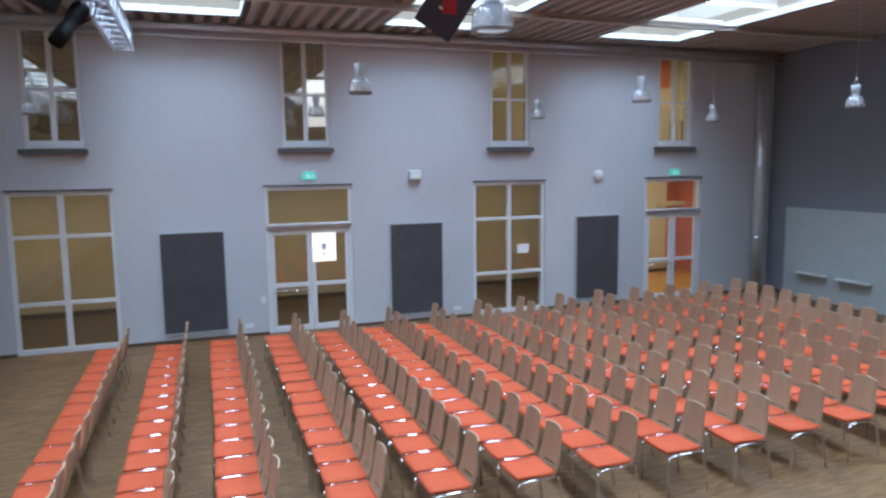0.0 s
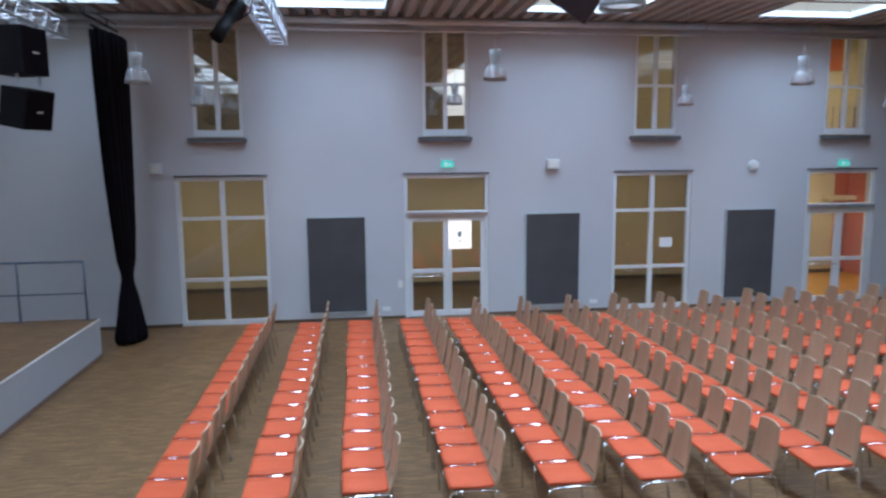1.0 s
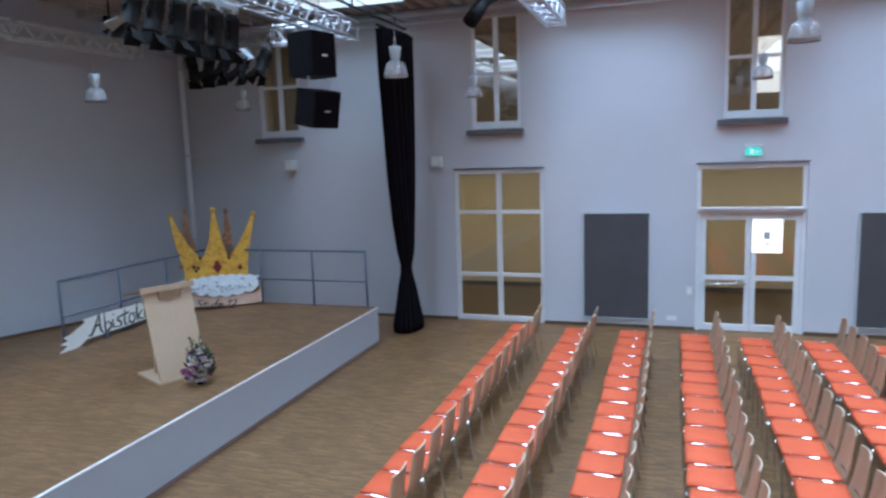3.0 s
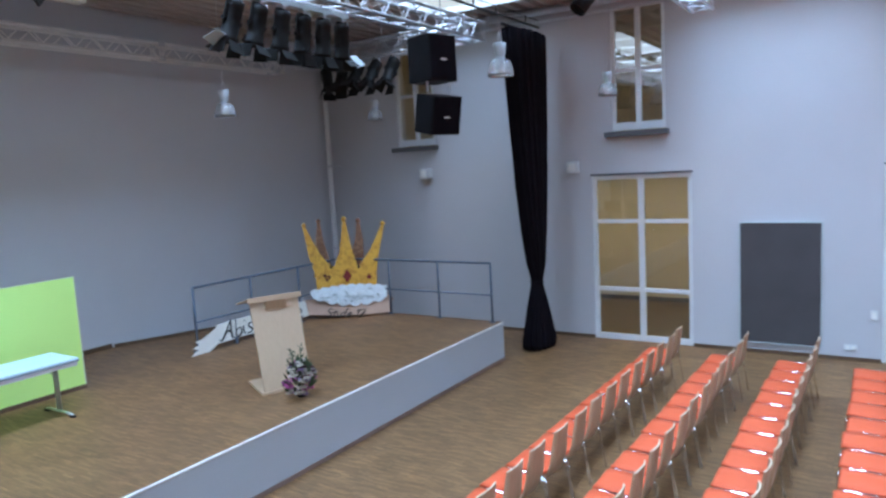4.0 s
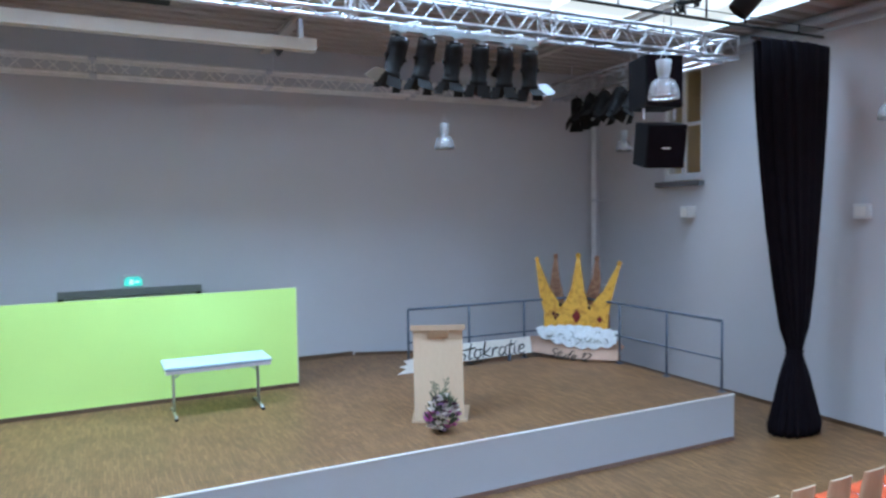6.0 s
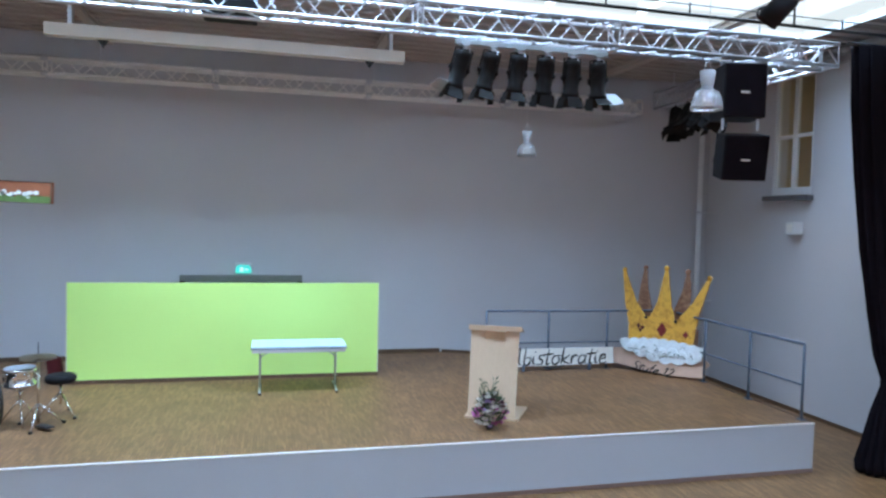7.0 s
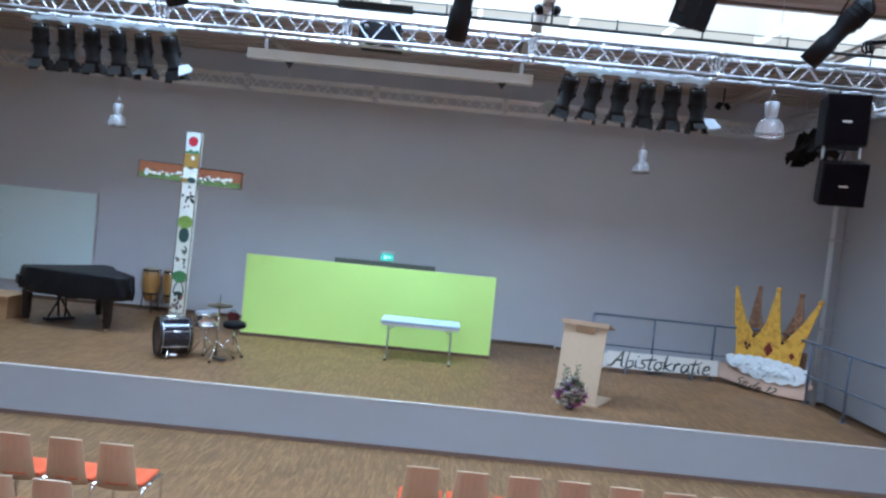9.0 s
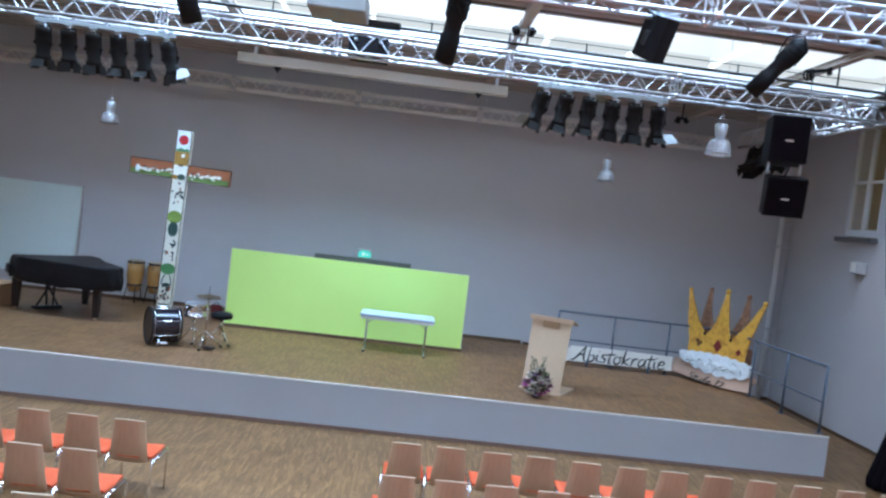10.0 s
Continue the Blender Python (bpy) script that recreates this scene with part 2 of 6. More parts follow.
M_PLUM = material("petal_plum", (0.10, 0.02, 0.05), 0.7, vary=0.3, scale=20)
M_CONGA = wood("conga_wood", (0.42, 0.20, 0.06), (0.56, 0.29, 0.09), 0.3)
M_HIDE = material("drum_hide", (0.62, 0.52, 0.38), 0.6, vary=0.1)
M_DRUM = material("drum_black_wrap", (0.010, 0.012, 0.025), 0.15, vary=0.2, coat=0.6)
M_HEAD_GREY = material("drum_head_grey", (0.30, 0.32, 0.34), 0.5, vary=0.06)
M_DRUMHEAD = material("drum_head_dark", (0.035, 0.03, 0.035), 0.35, vary=0.2)
M_BRASS = material("cymbal_bronze", (0.55, 0.45, 0.30), 0.3, 1.0, vary=0.15)
M_COVER = material("black_cover", (0.005, 0.0045, 0.006), 0.42, vary=0.4, scale=5, fine=9, bump=0.9, spec=0.3)
M_PIANO_LEG = material("piano_dark_red", (0.016, 0.008, 0.009), 0.35, vary=0.2)
M_BENCH = wood("bench_pine", (0.44, 0.23, 0.11), (0.54, 0.31, 0.16), 0.5)
M_SHADE = material("acrylic_shade", (0.95, 0.96, 0.98), 0.07, 0.0, vary=0.04, scale=12, trans=0.80)
M_PURPLE = material("dark_purple_case", (0.05, 0.045, 0.07), 0.5, vary=0.15)
M_FLAP = material("flap_pale_blue", (0.70, 0.82, 0.92), 0.5, vary=0.06)
M_PIPE_WHITE = material("pipe_white_grey", (0.90, 0.90, 0.91), 0.35, vary=0.06, scale=3)
M_PROJECTOR = material("projector_grey", (0.27, 0.27, 0.26), 0.5, vary=0.08)
M_HOUSING = material("lamp_housing_grey", (0.55, 0.58, 0.61), 0.4, 0.2, vary=0.08)
M_EXIT = glow("exit_green", (0.06, 0.60, 0.52), 0.85)
M_EXIT_PALE = glow("exit_pale", (0.55, 1.0, 0.85), 0.8)
M_DARK_LINTEL = material("dark_frame", (0.07, 0.07, 0.075), 0.6, vary=0.1)
M_C_RUST = material("paint_rust", (0.33, 0.10, 0.04), 0.7, vary=0.15)
M_C_GREEN = material("paint_green", (0.055, 0.20, 0.07), 0.7, vary=0.15)
M_C_MEADOW = material("paint_meadow", (0.13, 0.21, 0.055), 0.7, vary=0.3, scale=9)
M_C_OLIVE = material("paint_olive", (0.20, 0.30, 0.06), 0.7, vary=0.15)
M_C_TEAL = material("paint_dark_green", (0.025, 0.07, 0.06), 0.7, vary=0.15)
M_C_WHITE = material("paint_ivory", (0.80, 0.80, 0.70), 0.7, vary=0.05)
M_C_OCHRE = material("paint_ochre", (0.38, 0.20, 0.04), 0.7, vary=0.15)
M_C_RED = material("paint_red", (0.50, 0.02, 0.03), 0.7, vary=0.1)
M_C_EDGE = material("paint_edge_brown", (0.10, 0.055, 0.03), 0.7, vary=0.2)
M_C_SKY = material("paint_pale_blue", (0.66, 0.76, 0.78), 0.7, vary=0.08)
M_DARK_RED = material("dark_red_cloth", (0.16, 0.02, 0.025), 0.8, vary=0.2)
M_FROST = material("bar_silver", (0.40, 0.45, 0.46), 0.5, 0.0, vary=0.08)
M_DOOR_HEAD = material("door_head_grey", (0.20, 0.205, 0.185), 0.55, vary=0.08)
M_GEM_BROWN = material("crown_gem_brown", (0.13, 0.035, 0.015), 0.5, vary=0.1)


def two_tone(name, c1, c2, scale, rough, lo=0.42, hi=0.62, bump=0.0):
    """Brushed poster paint: two colours in streaky patches."""
    m = bpy.data.materials.new(name)
    m.use_nodes = True
    nt = m.node_tree
    b = nt.nodes["Principled BSDF"]
    co, n1, n2 = (nt.nodes.new("ShaderNode" + k) for k in ("TexCoord", "TexNoise", "TexNoise"))
    n1.inputs["Scale"].default_value, n1.inputs["Detail"].default_value, n1.inputs["Distortion"].default_value = scale, 6, 1.4
    n2.inputs["Scale"].default_value, n2.inputs["Detail"].default_value = scale * 5, 3
    rp = nt.nodes.new("ShaderNodeValToRGB")
    rp.color_ramp.elements[0].position, rp.color_ramp.elements[1].position = lo, hi
    rp.color_ramp.elements[0].color, rp.color_ramp.elements[1].color = (*c1, 1), (*c2, 1)
    mr, sc, bp = (nt.nodes.new("ShaderNode" + k) for k in ("MapRange", "VectorMath", "Bump"))
    sc.operation = "SCALE"
    mr.inputs["To Min"].default_value, mr.inputs["To Max"].default_value = 0.8, 1.2
    for n in (n1, n2):
        nt.links.new(co.outputs["Object"], n.inputs["Vector"])
    nt.links.new(n1.outputs["Fac"], rp.inputs["Fac"])
    nt.links.new(n2.outputs["Fac"], mr.inputs["Value"])
    nt.links.new(rp.outputs["Color"], sc.inputs[0])
    nt.links.new(mr.outputs["Result"], sc.inputs["Scale"])
    nt.links.new(sc.outputs["Vector"], b.inputs["Base Color"])
    b.inputs["Roughness"].default_value = rough
    bp.inputs["Strength"].default_value, bp.inputs["Distance"].default_value = bump, 0.01
    nt.links.new(n2.outputs["Fac"], bp.inputs["Height"])
    nt.links.new(bp.outputs["Normal"], b.inputs["Normal"])
    return m


M_GOLD = two_tone("crown_yellow", (0.52, 0.21, 0.03), (0.80, 0.43, 0.06), 6.5, 0.5, 0.30, 0.52, 0.5)
M_GOLD_BACK = two_tone("crown_brown", (0.24, 0.105, 0.06), (0.44, 0.225, 0.125), 9.0, 0.65)

# ---- mesh helpers ----


def box(bm, x0, x1, y0, y1, z0, z1, bevel=0.0):
    vs = [bm.verts.new((x, y, z)) for x in (x0, x1) for y in (y0, y1) for z in (z0, z1)]
    fs = [bm.faces.new([vs[i] for i in q]) for q in ((0, 1, 3, 2), (4, 6, 7, 5), (0, 4, 5, 1), (2, 3, 7, 6), (0, 2, 6, 4), (1, 5, 7, 3))]
    if bevel:
        es = list({e for f in fs for e in f.edges})
        bmesh.ops.bevel(bm, geom=es, offset=bevel, segments=2, affect="EDGES", profile=0.6)
    return vs


def tube(bm, pts, r, seg=8, caps=True, radii=None):
    """A round tube through the points."""
    pts = [Vector(p) for p in pts]
    rings = []
    up = None
    for i, p in enumerate(pts):
        d = (pts[min(i + 1, len(pts) - 1)] - pts[max(i - 1, 0)]).normalized()
        if up is None or abs(up.dot(d)) > 0.98:
            up = Vector((0, 0, 1)) if abs(d.z) < 0.9 else Vector((1, 0, 0))
        a = d.cross(up).normalized()
        b = d.cross(a).normalized()
        rr = radii[i] if radii else r
        rings.append([bm.verts.new(p + rr * (math.cos(2 * math.pi * k / seg) * a + math.sin(2 * math.pi * k / seg) * b)) for k in range(seg)])
    for q, w in zip(rings, rings[1:]):
        for k in range(seg):
            f = bm.faces.new((q[k], q[(k + 1) % seg], w[(k + 1) % seg], w[k]))
            f.smooth = True
    if caps:
        bm.faces.new(rings[0][::-1])
        bm.faces.new(rings[-1])
    return rings


def lathe(bm, profile, seg=24, centre=(0, 0, 0), caps=True):
    """Turns (radius, z) pairs round the z axis."""
    c = Vector(centre)
    rings = [[bm.verts.new(c + Vector((r * math.cos(2 * math.pi * k / seg), r * math.sin(2 * math.pi * k / seg), z))) for k in range(seg)] for r, z in profile]
    for q, w in zip(rings, rings[1:]):
        for k in range(seg):
            f = bm.faces.new((q[k], q[(k + 1) % seg], w[(k + 1) % seg], w[k]))
            f.smooth = True
    if caps:
        bm.faces.new(rings[0][::-1])
        bm.faces.new(rings[-1])


def slab(bm, outline, depth):
    """A plate: the outline lies in the xz plane and reaches from y = 0 to y = depth."""
    a = [bm.verts.new((x, 0, z)) for x, z in outline]
    b = [bm.verts.new((x, depth, z)) for x, z in outline]
    n = len(outline)
    bm.faces.new(a)
    bm.faces.new(b[::-1])
    for i in range(n):
        bm.faces.new((a[i], b[i], b[(i + 1) % n], a[(i + 1) % n]))


def to_mesh(bm, name, mat):
    bmesh.ops.recalc_face_normals(bm, faces=bm.faces)
    me = bpy.data.meshes.new(name)
    bm.to_mesh(me)
    bm.free()
    me.materials.append(mat)
    return me


def part(name, bm, mat, parent, label="", m=None):
    ob = new(name, to_mesh(bm, name, mat))
    ob.parent = parent
    if m is not None:
        ob.matrix_basis = m
    return tagged(ob, label)


def piece(name, me, parent, m):
    ob = new(name, me)
    ob.parent = parent
    ob.matrix_basis = m
    return ob


def structure(name, bm, mat, label=""):
    return tagged(new(name, to_mesh(bm, name, mat)), label, "", "", "structure")


def thing(name, m, label, category, group="", kind=""):
    ob = new(name)
    ob.empty_display_size = 0.1
    ob.matrix_basis = m
    return tagged(ob, label, category, group, kind)


def bm_box(*a, **k):
    bm = bmesh.new()
    box(bm, *a, **k)
    return bm


GLYPHS = {}
GLYPHS["A"] = 0.72, [(-0.12, 0.08), (0.02, 0.0), (0.25, 0.38), (0.5, 1.0)], [(0.5, 1.0), (0.51, 0.5), (0.58, 0.06), (0.7, 0.02)], [(0.16, 0.36), (0.36, 0.4), (0.56, 0.38)]
GLYPHS["b"] = 0.46, [(0.06, 1.0), (0.07, 0.5), (0.1, 0.04), (0.28, 0.0), (0.4, 0.2), (0.33, 0.42), (0.12, 0.36)]
GLYPHS["i"] = 0.24, [(0.05, 0.5), (0.07, 0.12), (0.2, 0.04)], [(0.1, 0.7), (0.12, 0.75)]
GLYPHS["s"] = 0.38, [(0.36, 0.5), (0.15, 0.53), (0.1, 0.37), (0.29, 0.22), (0.24, 0.02), (0.0, 0.05)]
GLYPHS["t"] = 0.34, [(0.16, 0.88), (0.12, 0.3), (0.15, 0.02), (0.3, 0.06)], [(-0.1, 0.56), (0.16, 0.58), (0.42, 0.63)]
GLYPHS["o"] = 0.46, [(0.3, 0.5), (0.1, 0.45), (0.05, 0.15), (0.24, 0.0), (0.4, 0.2), (0.32, 0.5), (0.5, 0.45)]
GLYPHS["k"] = 0.5, [(0.1, 1.0), (0.08, 0.5), (0.07, 0.0)], [(0.42, 0.54), (0.26, 0.36), (0.1, 0.26), (0.28, 0.1), (0.5, 0.02)]
GLYPHS["r"] = 0.38, [(0.05, 0.5), (0.07, 0.25), (0.07, 0.0)], [(0.07, 0.28), (0.2, 0.5), (0.36, 0.47)]
GLYPHS["a"] = 0.5, [(0.38, 0.46), (0.15, 0.5), (0.04, 0.2), (0.18, 0.0), (0.36, 0.22), (0.39, 0.5), (0.4, 0.06), (0.52, 0.04)]
GLYPHS["e"] = 0.42, [(0.05, 0.24), (0.33, 0.33), (0.28, 0.52), (0.1, 0.44), (0.06, 0.12), (0.22, 0.0), (0.44, 0.1)]
GLYPHS["S"] = 0.56, [(0.5, 0.9), (0.25, 1.0), (0.08, 0.8), (0.25, 0.55), (0.44, 0.3), (0.28, 0.02), (0.02, 0.08)]
GLYPHS["u"] = 0.52, [(0.05, 0.5), (0.07, 0.12), (0.22, 0.0), (0.37, 0.16), (0.4, 0.5), (0.42, 0.06), (0.52, 0.04)]
GLYPHS["f"] = 0.36, [(0.38, 0.94), (0.23, 1.0), (0.15, 0.7), (0.11, -0.12)], [(-0.04, 0.54), (0.14, 0.55), (0.32, 0.57)]
GLYPHS["1"] = 0.32, [(0.02, 0.74), (0.2, 1.0), (0.18, 0.5), (0.18, 0.0)]
GLYPHS["2"] = 0.46, [(0.02, 0.8), (0.2, 1.0), (0.37, 0.8), (0.28, 0.45), (0.02, 0.02), (0.45, 0.04)]
GLYPHS["~"] = 0.0, [(-0.42, -0.12), (-0.1, -0.2), (0.35, -0.16), (0.75, -0.06)]
GLYPHS[" "] = 0.3,


def smooth_line(pts, steps=5):
    """A Catmull-Rom line through the points."""
    p = [Vector(pts[0])] + [Vector(q) for q in pts] + [Vector(pts[-1])]
    out = []
    for a, b, c, d in zip(p, p[1:], p[2:], p[3:]):
        for k in range(steps):
            u = k / steps
            out.append(0.5 * (2 * b + (c - a) * u + (2 * a - 5 * b + 4 * c - d) * u * u + (3 * b - a - 3 * c + d) * u ** 3))
    return out + [Vector(pts[-1])]


def brush_lettering(name, text, height, width, mat, parent, m, pen=0.010, lean=0.2):
    """Brushed script in the local xz plane, centred on the origin and facing -y."""
    total = sum(GLYPHS[ch][0] for ch in text)
    bm, at = bmesh.new(), -total / 2
    for ch in text:
        for stroke in GLYPHS[ch][1:]:
            line = smooth_line([((at + x + lean * z) * width / total, 0, (z - 0.4) * height) for x, z in stroke])
            n = len(line) - 1
            tube(bm, line, pen, 6, radii=[pen * (0.42 + 0.90 * math.sin(math.pi * (0.15 + 0.7 * k / n)) ** 2) for k in range(n + 1)])
        at += GLYPHS[ch][0]
    for v in bm.verts:
        v.co.y *= 0.35
    return part(name, bm, mat, parent, "", m)


# ---- structure ----
structure("floor", bm_box(XW - 0.3, XE + 0.3, YS - 0.3, YN + 0.05, -0.2, 0.0), M_FLOOR, "brown lamella parquet floor of the hall")
structure("wall_south", bm_box(XW - 0.3, XE + 0.3, YS - 0.3, YS, 0, 7.2), M_WALL_BOUNCE, "plain unseen wall, tinted warm to bounce warm light")
structure("wall_west", bm_box(XW - 0.3, XW, YS, YN, 0, 7.2), M_WALL, "blue-grey painted wall behind the stage")
structure("wall_east", bm_box(XE, XE + 0.3, YS, YN, 0, 7.2), M_WALL_EAST_DIM, "blue-grey end wall of the hall, its dim light put into the colour")

# north wall with its openings: (x0, x1, z0, z1)
LOWER = [(-3.49, -1.745), (0.96, 2.715), (5.41, 7.165), (9.86, 11.52)]
UPPER = [(-7.71, -6.775), (-3.09, -2.155), (1.365, 2.295), (5.825, 6.76), (10.18, 11.15)]
HOLES = [(a, b, 0.0, 2.965) for a, b in LOWER] + [(a, b, 3.72, 5.84) for a, b in UPPER]
YT = YN + 0.3
bm = bmesh.new()
xs = sorted({XW - 0.3, XE + 0.3, *[v for h in HOLES for v in h[:2]]})
for a, b in zip(xs, xs[1:]):
    z = 0.0
    for h in sorted((h for h in HOLES if h[0] <= a and b <= h[1]), key=lambda h: h[2]):
        if h[2] > z:
            box(bm, a, b, YN, YT, z, h[2])
        z = h[3]
    box(bm, a, b, YN, YT, z, 7.2)
structure("wall_north", bm, M_WALL, "blue-grey painted wall with two storeys of windows")

# corridor and gallery behind the north wall
YC = 17.9
structure("corridor_floor", bm_box(XW, XE, YT, YC, -0.2, -0.004), M_CORR_FLOOR, "brown floor of the corridor")
structure("corridor_wall", bm_box(XW, 13.25, YC, YC + 0.2, 0, 3.2), M_BEIGE, "beige corridor wall")
structure("gallery_wall", bm_box(XW, XE, YC, YC + 0.2, 3.45, 7.0), M_BEIGE, "beige upper corridor wall")
structure("gallery_wall_orange", bm_box(12.85, 13.2, YC - 0.06, YC - 0.002, 5.55, 6.398), M_ORANGE_WALL, "orange painted wall field")
structure("corridor_wall_orange", bm_box(13.25, XE, YC, YC + 0.2, 0, 3.2), M_ORANGE_WALL, "orange corridor wall")
structure("corridor_end_wall", bm_box(XW - 0.2, XW, YT, YC, 0, 7.0), M_BEIGE, "beige corridor end wall")
structure("corridor_end_wall_far", bm_box(XE, XE + 0.2, YT, YC, 3.2, 7.0), M_BEIGE, "beige corridor end wall")
structure("corridor_end_wall_orange", bm_box(XE, XE + 0.2, 17.15, YC, 0, 3.2), M_ORANGE_WALL, "orange corridor end wall")
structure("corridor_end_wall_beige", bm_box(XE, XE + 0.2, YT, 17.15, 0, 3.2), M_BEIGE, "beige corridor end wall beside the orange field")
structure("corridor_floor_end", bm_box(10.2, XE, YT + 0.02, YC - 0.03, -0.003, 0.003), M_ORANGE_FLOOR, "orange-yellow floor covering at the corridor end")
structure("corridor_ledge", bm_box(12.86, XE, YC - 0.35, YC - 0.02, 2.05, 2.16), M_BEIGE, "beige ledge in the corridor")
structure("gallery_floor", bm_box(XW, XE, YT, YC, 3.2, 3.45), M_BEIGE, "floor slab of the upper corridor")
structure("corridor_ceiling", bm_box(XW, XE, YT, YC, 6.4, 6.6), M_BEIGE, "ceiling of the upper corridor")
structure("corridor_baseboard", bm_box(XW, XE, YC - 0.02, YC - 0.002, 0.0, 0.1), M_DARK_LINTEL, "dark baseboard in the corridor")
structure("corridor_dado", bm_box(8.9, 9.1, YT + 1.2, YC - 0.002, 0, 3.2), M_BEIGE, "beige corridor pier")

# ribbed metal deck, open at the skylights
bm = bmesh.new()
TOP = ZC + 0.30


def deck(bm, x0, x1, y0, y1):
    n = max(1, round((x1 - x0) / 0.29))
    w = (x1 - x0) / n
    prof = []
    for i in range(n):
        a = x0 + i * w
        prof += [(a, ZC + 0.13), (a + 0.30 * w, ZC + 0.13), (a + 0.42 * w, ZC), (a + 0.88 * w, ZC)]
    prof.append((x1, ZC + 0.13))
    lo = [[bm.verts.new((x, y, z)) for x, z in prof] for y in (y0, y1)]
    hi = [[bm.verts.new((x, y, TOP)) for x in (x0, x1)] for y in (y0, y1)]
    for i in range(len(prof) - 1):
        bm.faces.new((lo[0][i], lo[0][i + 1], lo[1][i + 1], lo[1][i]))
    bm.faces.new((hi[0][0], hi[0][1], hi[1][1], hi[1][0]))
    for j in (0, 1):
        bm.faces.new([*lo[j], hi[j][1], hi[j][0]])
    for k in (0, 1):
        bm.faces.new((lo[0][-k], lo[1][-k], hi[1][k], hi[0][k]))


edges = [XW, *[v for s in SKYLIGHTS for v in s], XE]
for a, b in zip(edges[::2], edges[1::2]):
    deck(bm, a, b, YS, YN)
for a, b in SKYLIGHTS:
    deck(bm, a, b, YS, SKY_Y0)
    deck(bm, a, b, SKY_Y1, YN)
structure("ceiling", bm, M_DECK, "brownish ribbed metal roof deck")

for i, (a, b) in enumerate(SKYLIGHTS):
    sk = thing("skylight_%d" % (i + 1), pose(0, 0, 0), "bright white glazed skylight strip in the roof deck", "skylight", "skylights", "structure")
    bm = bmesh.new()
    for x0, x1, y0, y1 in ((a - 0.05, a, SKY_Y0, SKY_Y1), (b, b + 0.05, SKY_Y0, SKY_Y1), (a - 0.05, b + 0.05, SKY_Y0 - 0.05, SKY_Y0), (a - 0.05, b + 0.05, SKY_Y1, SKY_Y1 + 0.05)):
        # well walls above the glazing are unseen, added to cut off slanting daylight
        box(bm, x0, x1, y0, y1, ZC + 0.004, ZC + WELL + 0.05)
    part("curb", bm, M_WELL_DARK, sk)
    for x0, x1, y0, y1 in ((a + 0.001, a + 0.016, SKY_Y0 + 0.001, SKY_Y1 - 0.001), (b - 0.016, b - 0.001, SKY_Y0 + 0.001, SKY_Y1 - 0.001), (a + 0.017, b - 0.017, SKY_Y0 + 0.001, SKY_Y0 + 0.016), (a + 0.017, b - 0.017, SKY_Y1 - 0.016, SKY_Y1 - 0.001)):
        part("liner", bm_box(x0, x1, y0, y1, ZC - 0.012, ZC + 0.096), M_CURB, sk, "white reveal liner")
    bm = bmesh.new()
    bm.faces.new([bm.verts.new(p) for p in ((a + 0.002, SKY_Y0 + 0.002, ZC + 0.10), (b - 0.002, SKY_Y0 + 0.002, ZC + 0.10), (b - 0.002, SKY_Y1 - 0.002, ZC + 0.10), (a + 0.002, SKY_Y1 - 0.002, ZC + 0.10))])
    gz = part("glazing", bm, M_SKYPANE, sk, "clear daylit glazing")
    gz.visible_shadow = False
    for k in range(1, 12):
        y = SKY_Y1 - 1.3967 * k
        if y < SKY_Y0 + 0.3:
            break
        part("glazing_bar", bm_box(a, b, y - 0.03, y + 0.03, ZC + 0.11, ZC + 0.16), M_CURB, sk)
        # unseen fins added over the glazing to block daylight at low angles
        if k % 2 == 0:
            part("light_baffle", bm_box(a + 0.001, b - 0.001, y - 0.02, y + 0.02, ZC + 0.161, ZC + WELL - 0.03), M_WELL_DARK, sk)


BEAM_Y = [-1.6, 2.86, 7.2, 11.64]
for y in BEAM_Y:
    bm = bmesh.new()
    box(bm, XW, XE, y - 0.07, y + 0.07, ZC - 0.022, ZC - 0.004)
    box(bm, XW, XE, y - 0.025, y + 0.025, ZC - 0.085, ZC - 0.022)
    box(bm, XW, XE, y - 0.07, y + 0.07, ZC - 0.105, ZC - 0.085)
    tagged(new("roof_beam", to_mesh(bm, "roof_beam", M_BEAM)), "painted steel roof beam under the deck", "beam", "roof beams", "structure")

# stage: a platform with a bay cut out behind its railing
stage = thing("stage", pose(0, 0, 0), "low stage with a blue-grey front and brown parquet top", "stage", "", "structure")
SX, SY = -4.385, 12.38
outline = [(XW + 0.002, YS + 0.002), (SX, YS + 0.002), (SX, SY), (-8.15, SY), (XW + 0.002, 8.67)]


def prism(bm, pts, z0, z1):
    a = [bm.verts.new((x, y, z0)) for x, y in pts]
    b = [bm.verts.new((x, y, z1)) for x, y in pts]
    bm.faces.new(a[::-1])
    bm.faces.new(b)
    for i in range(len(pts)):
        j = (i + 1) % len(pts)
        bm.faces.new((a[i], a[j], b[j], b[i]))


bm = bmesh.new()
prism(bm, outline, 0.0, STAGE_Z - 0.016)
part("platform", bm, M_WALL_SIDE, stage, "blue-grey stage front")
bm = bmesh.new()
prism(bm, outline, STAGE_Z - 0.014, STAGE_Z)
part("stage_floor", bm, M_STAGE_FLOOR, stage, "brown parquet stage floor")
part("edge_trim", bm_box(SX - 0.018, SX + 0.012, YS + 0.01, SY, STAGE_Z - 0.013, STAGE_Z + 0.005, bevel=0.003), M_TRIM, stage, "pale metal nosing")
part("edge_trim", bm_box(-8.13, SX - 0.022, SY - 0.02, SY + 0.012, STAGE_Z - 0.045, STAGE_Z + 0.006, bevel=0.004), M_SKIRT, stage, "dark brown side edge")
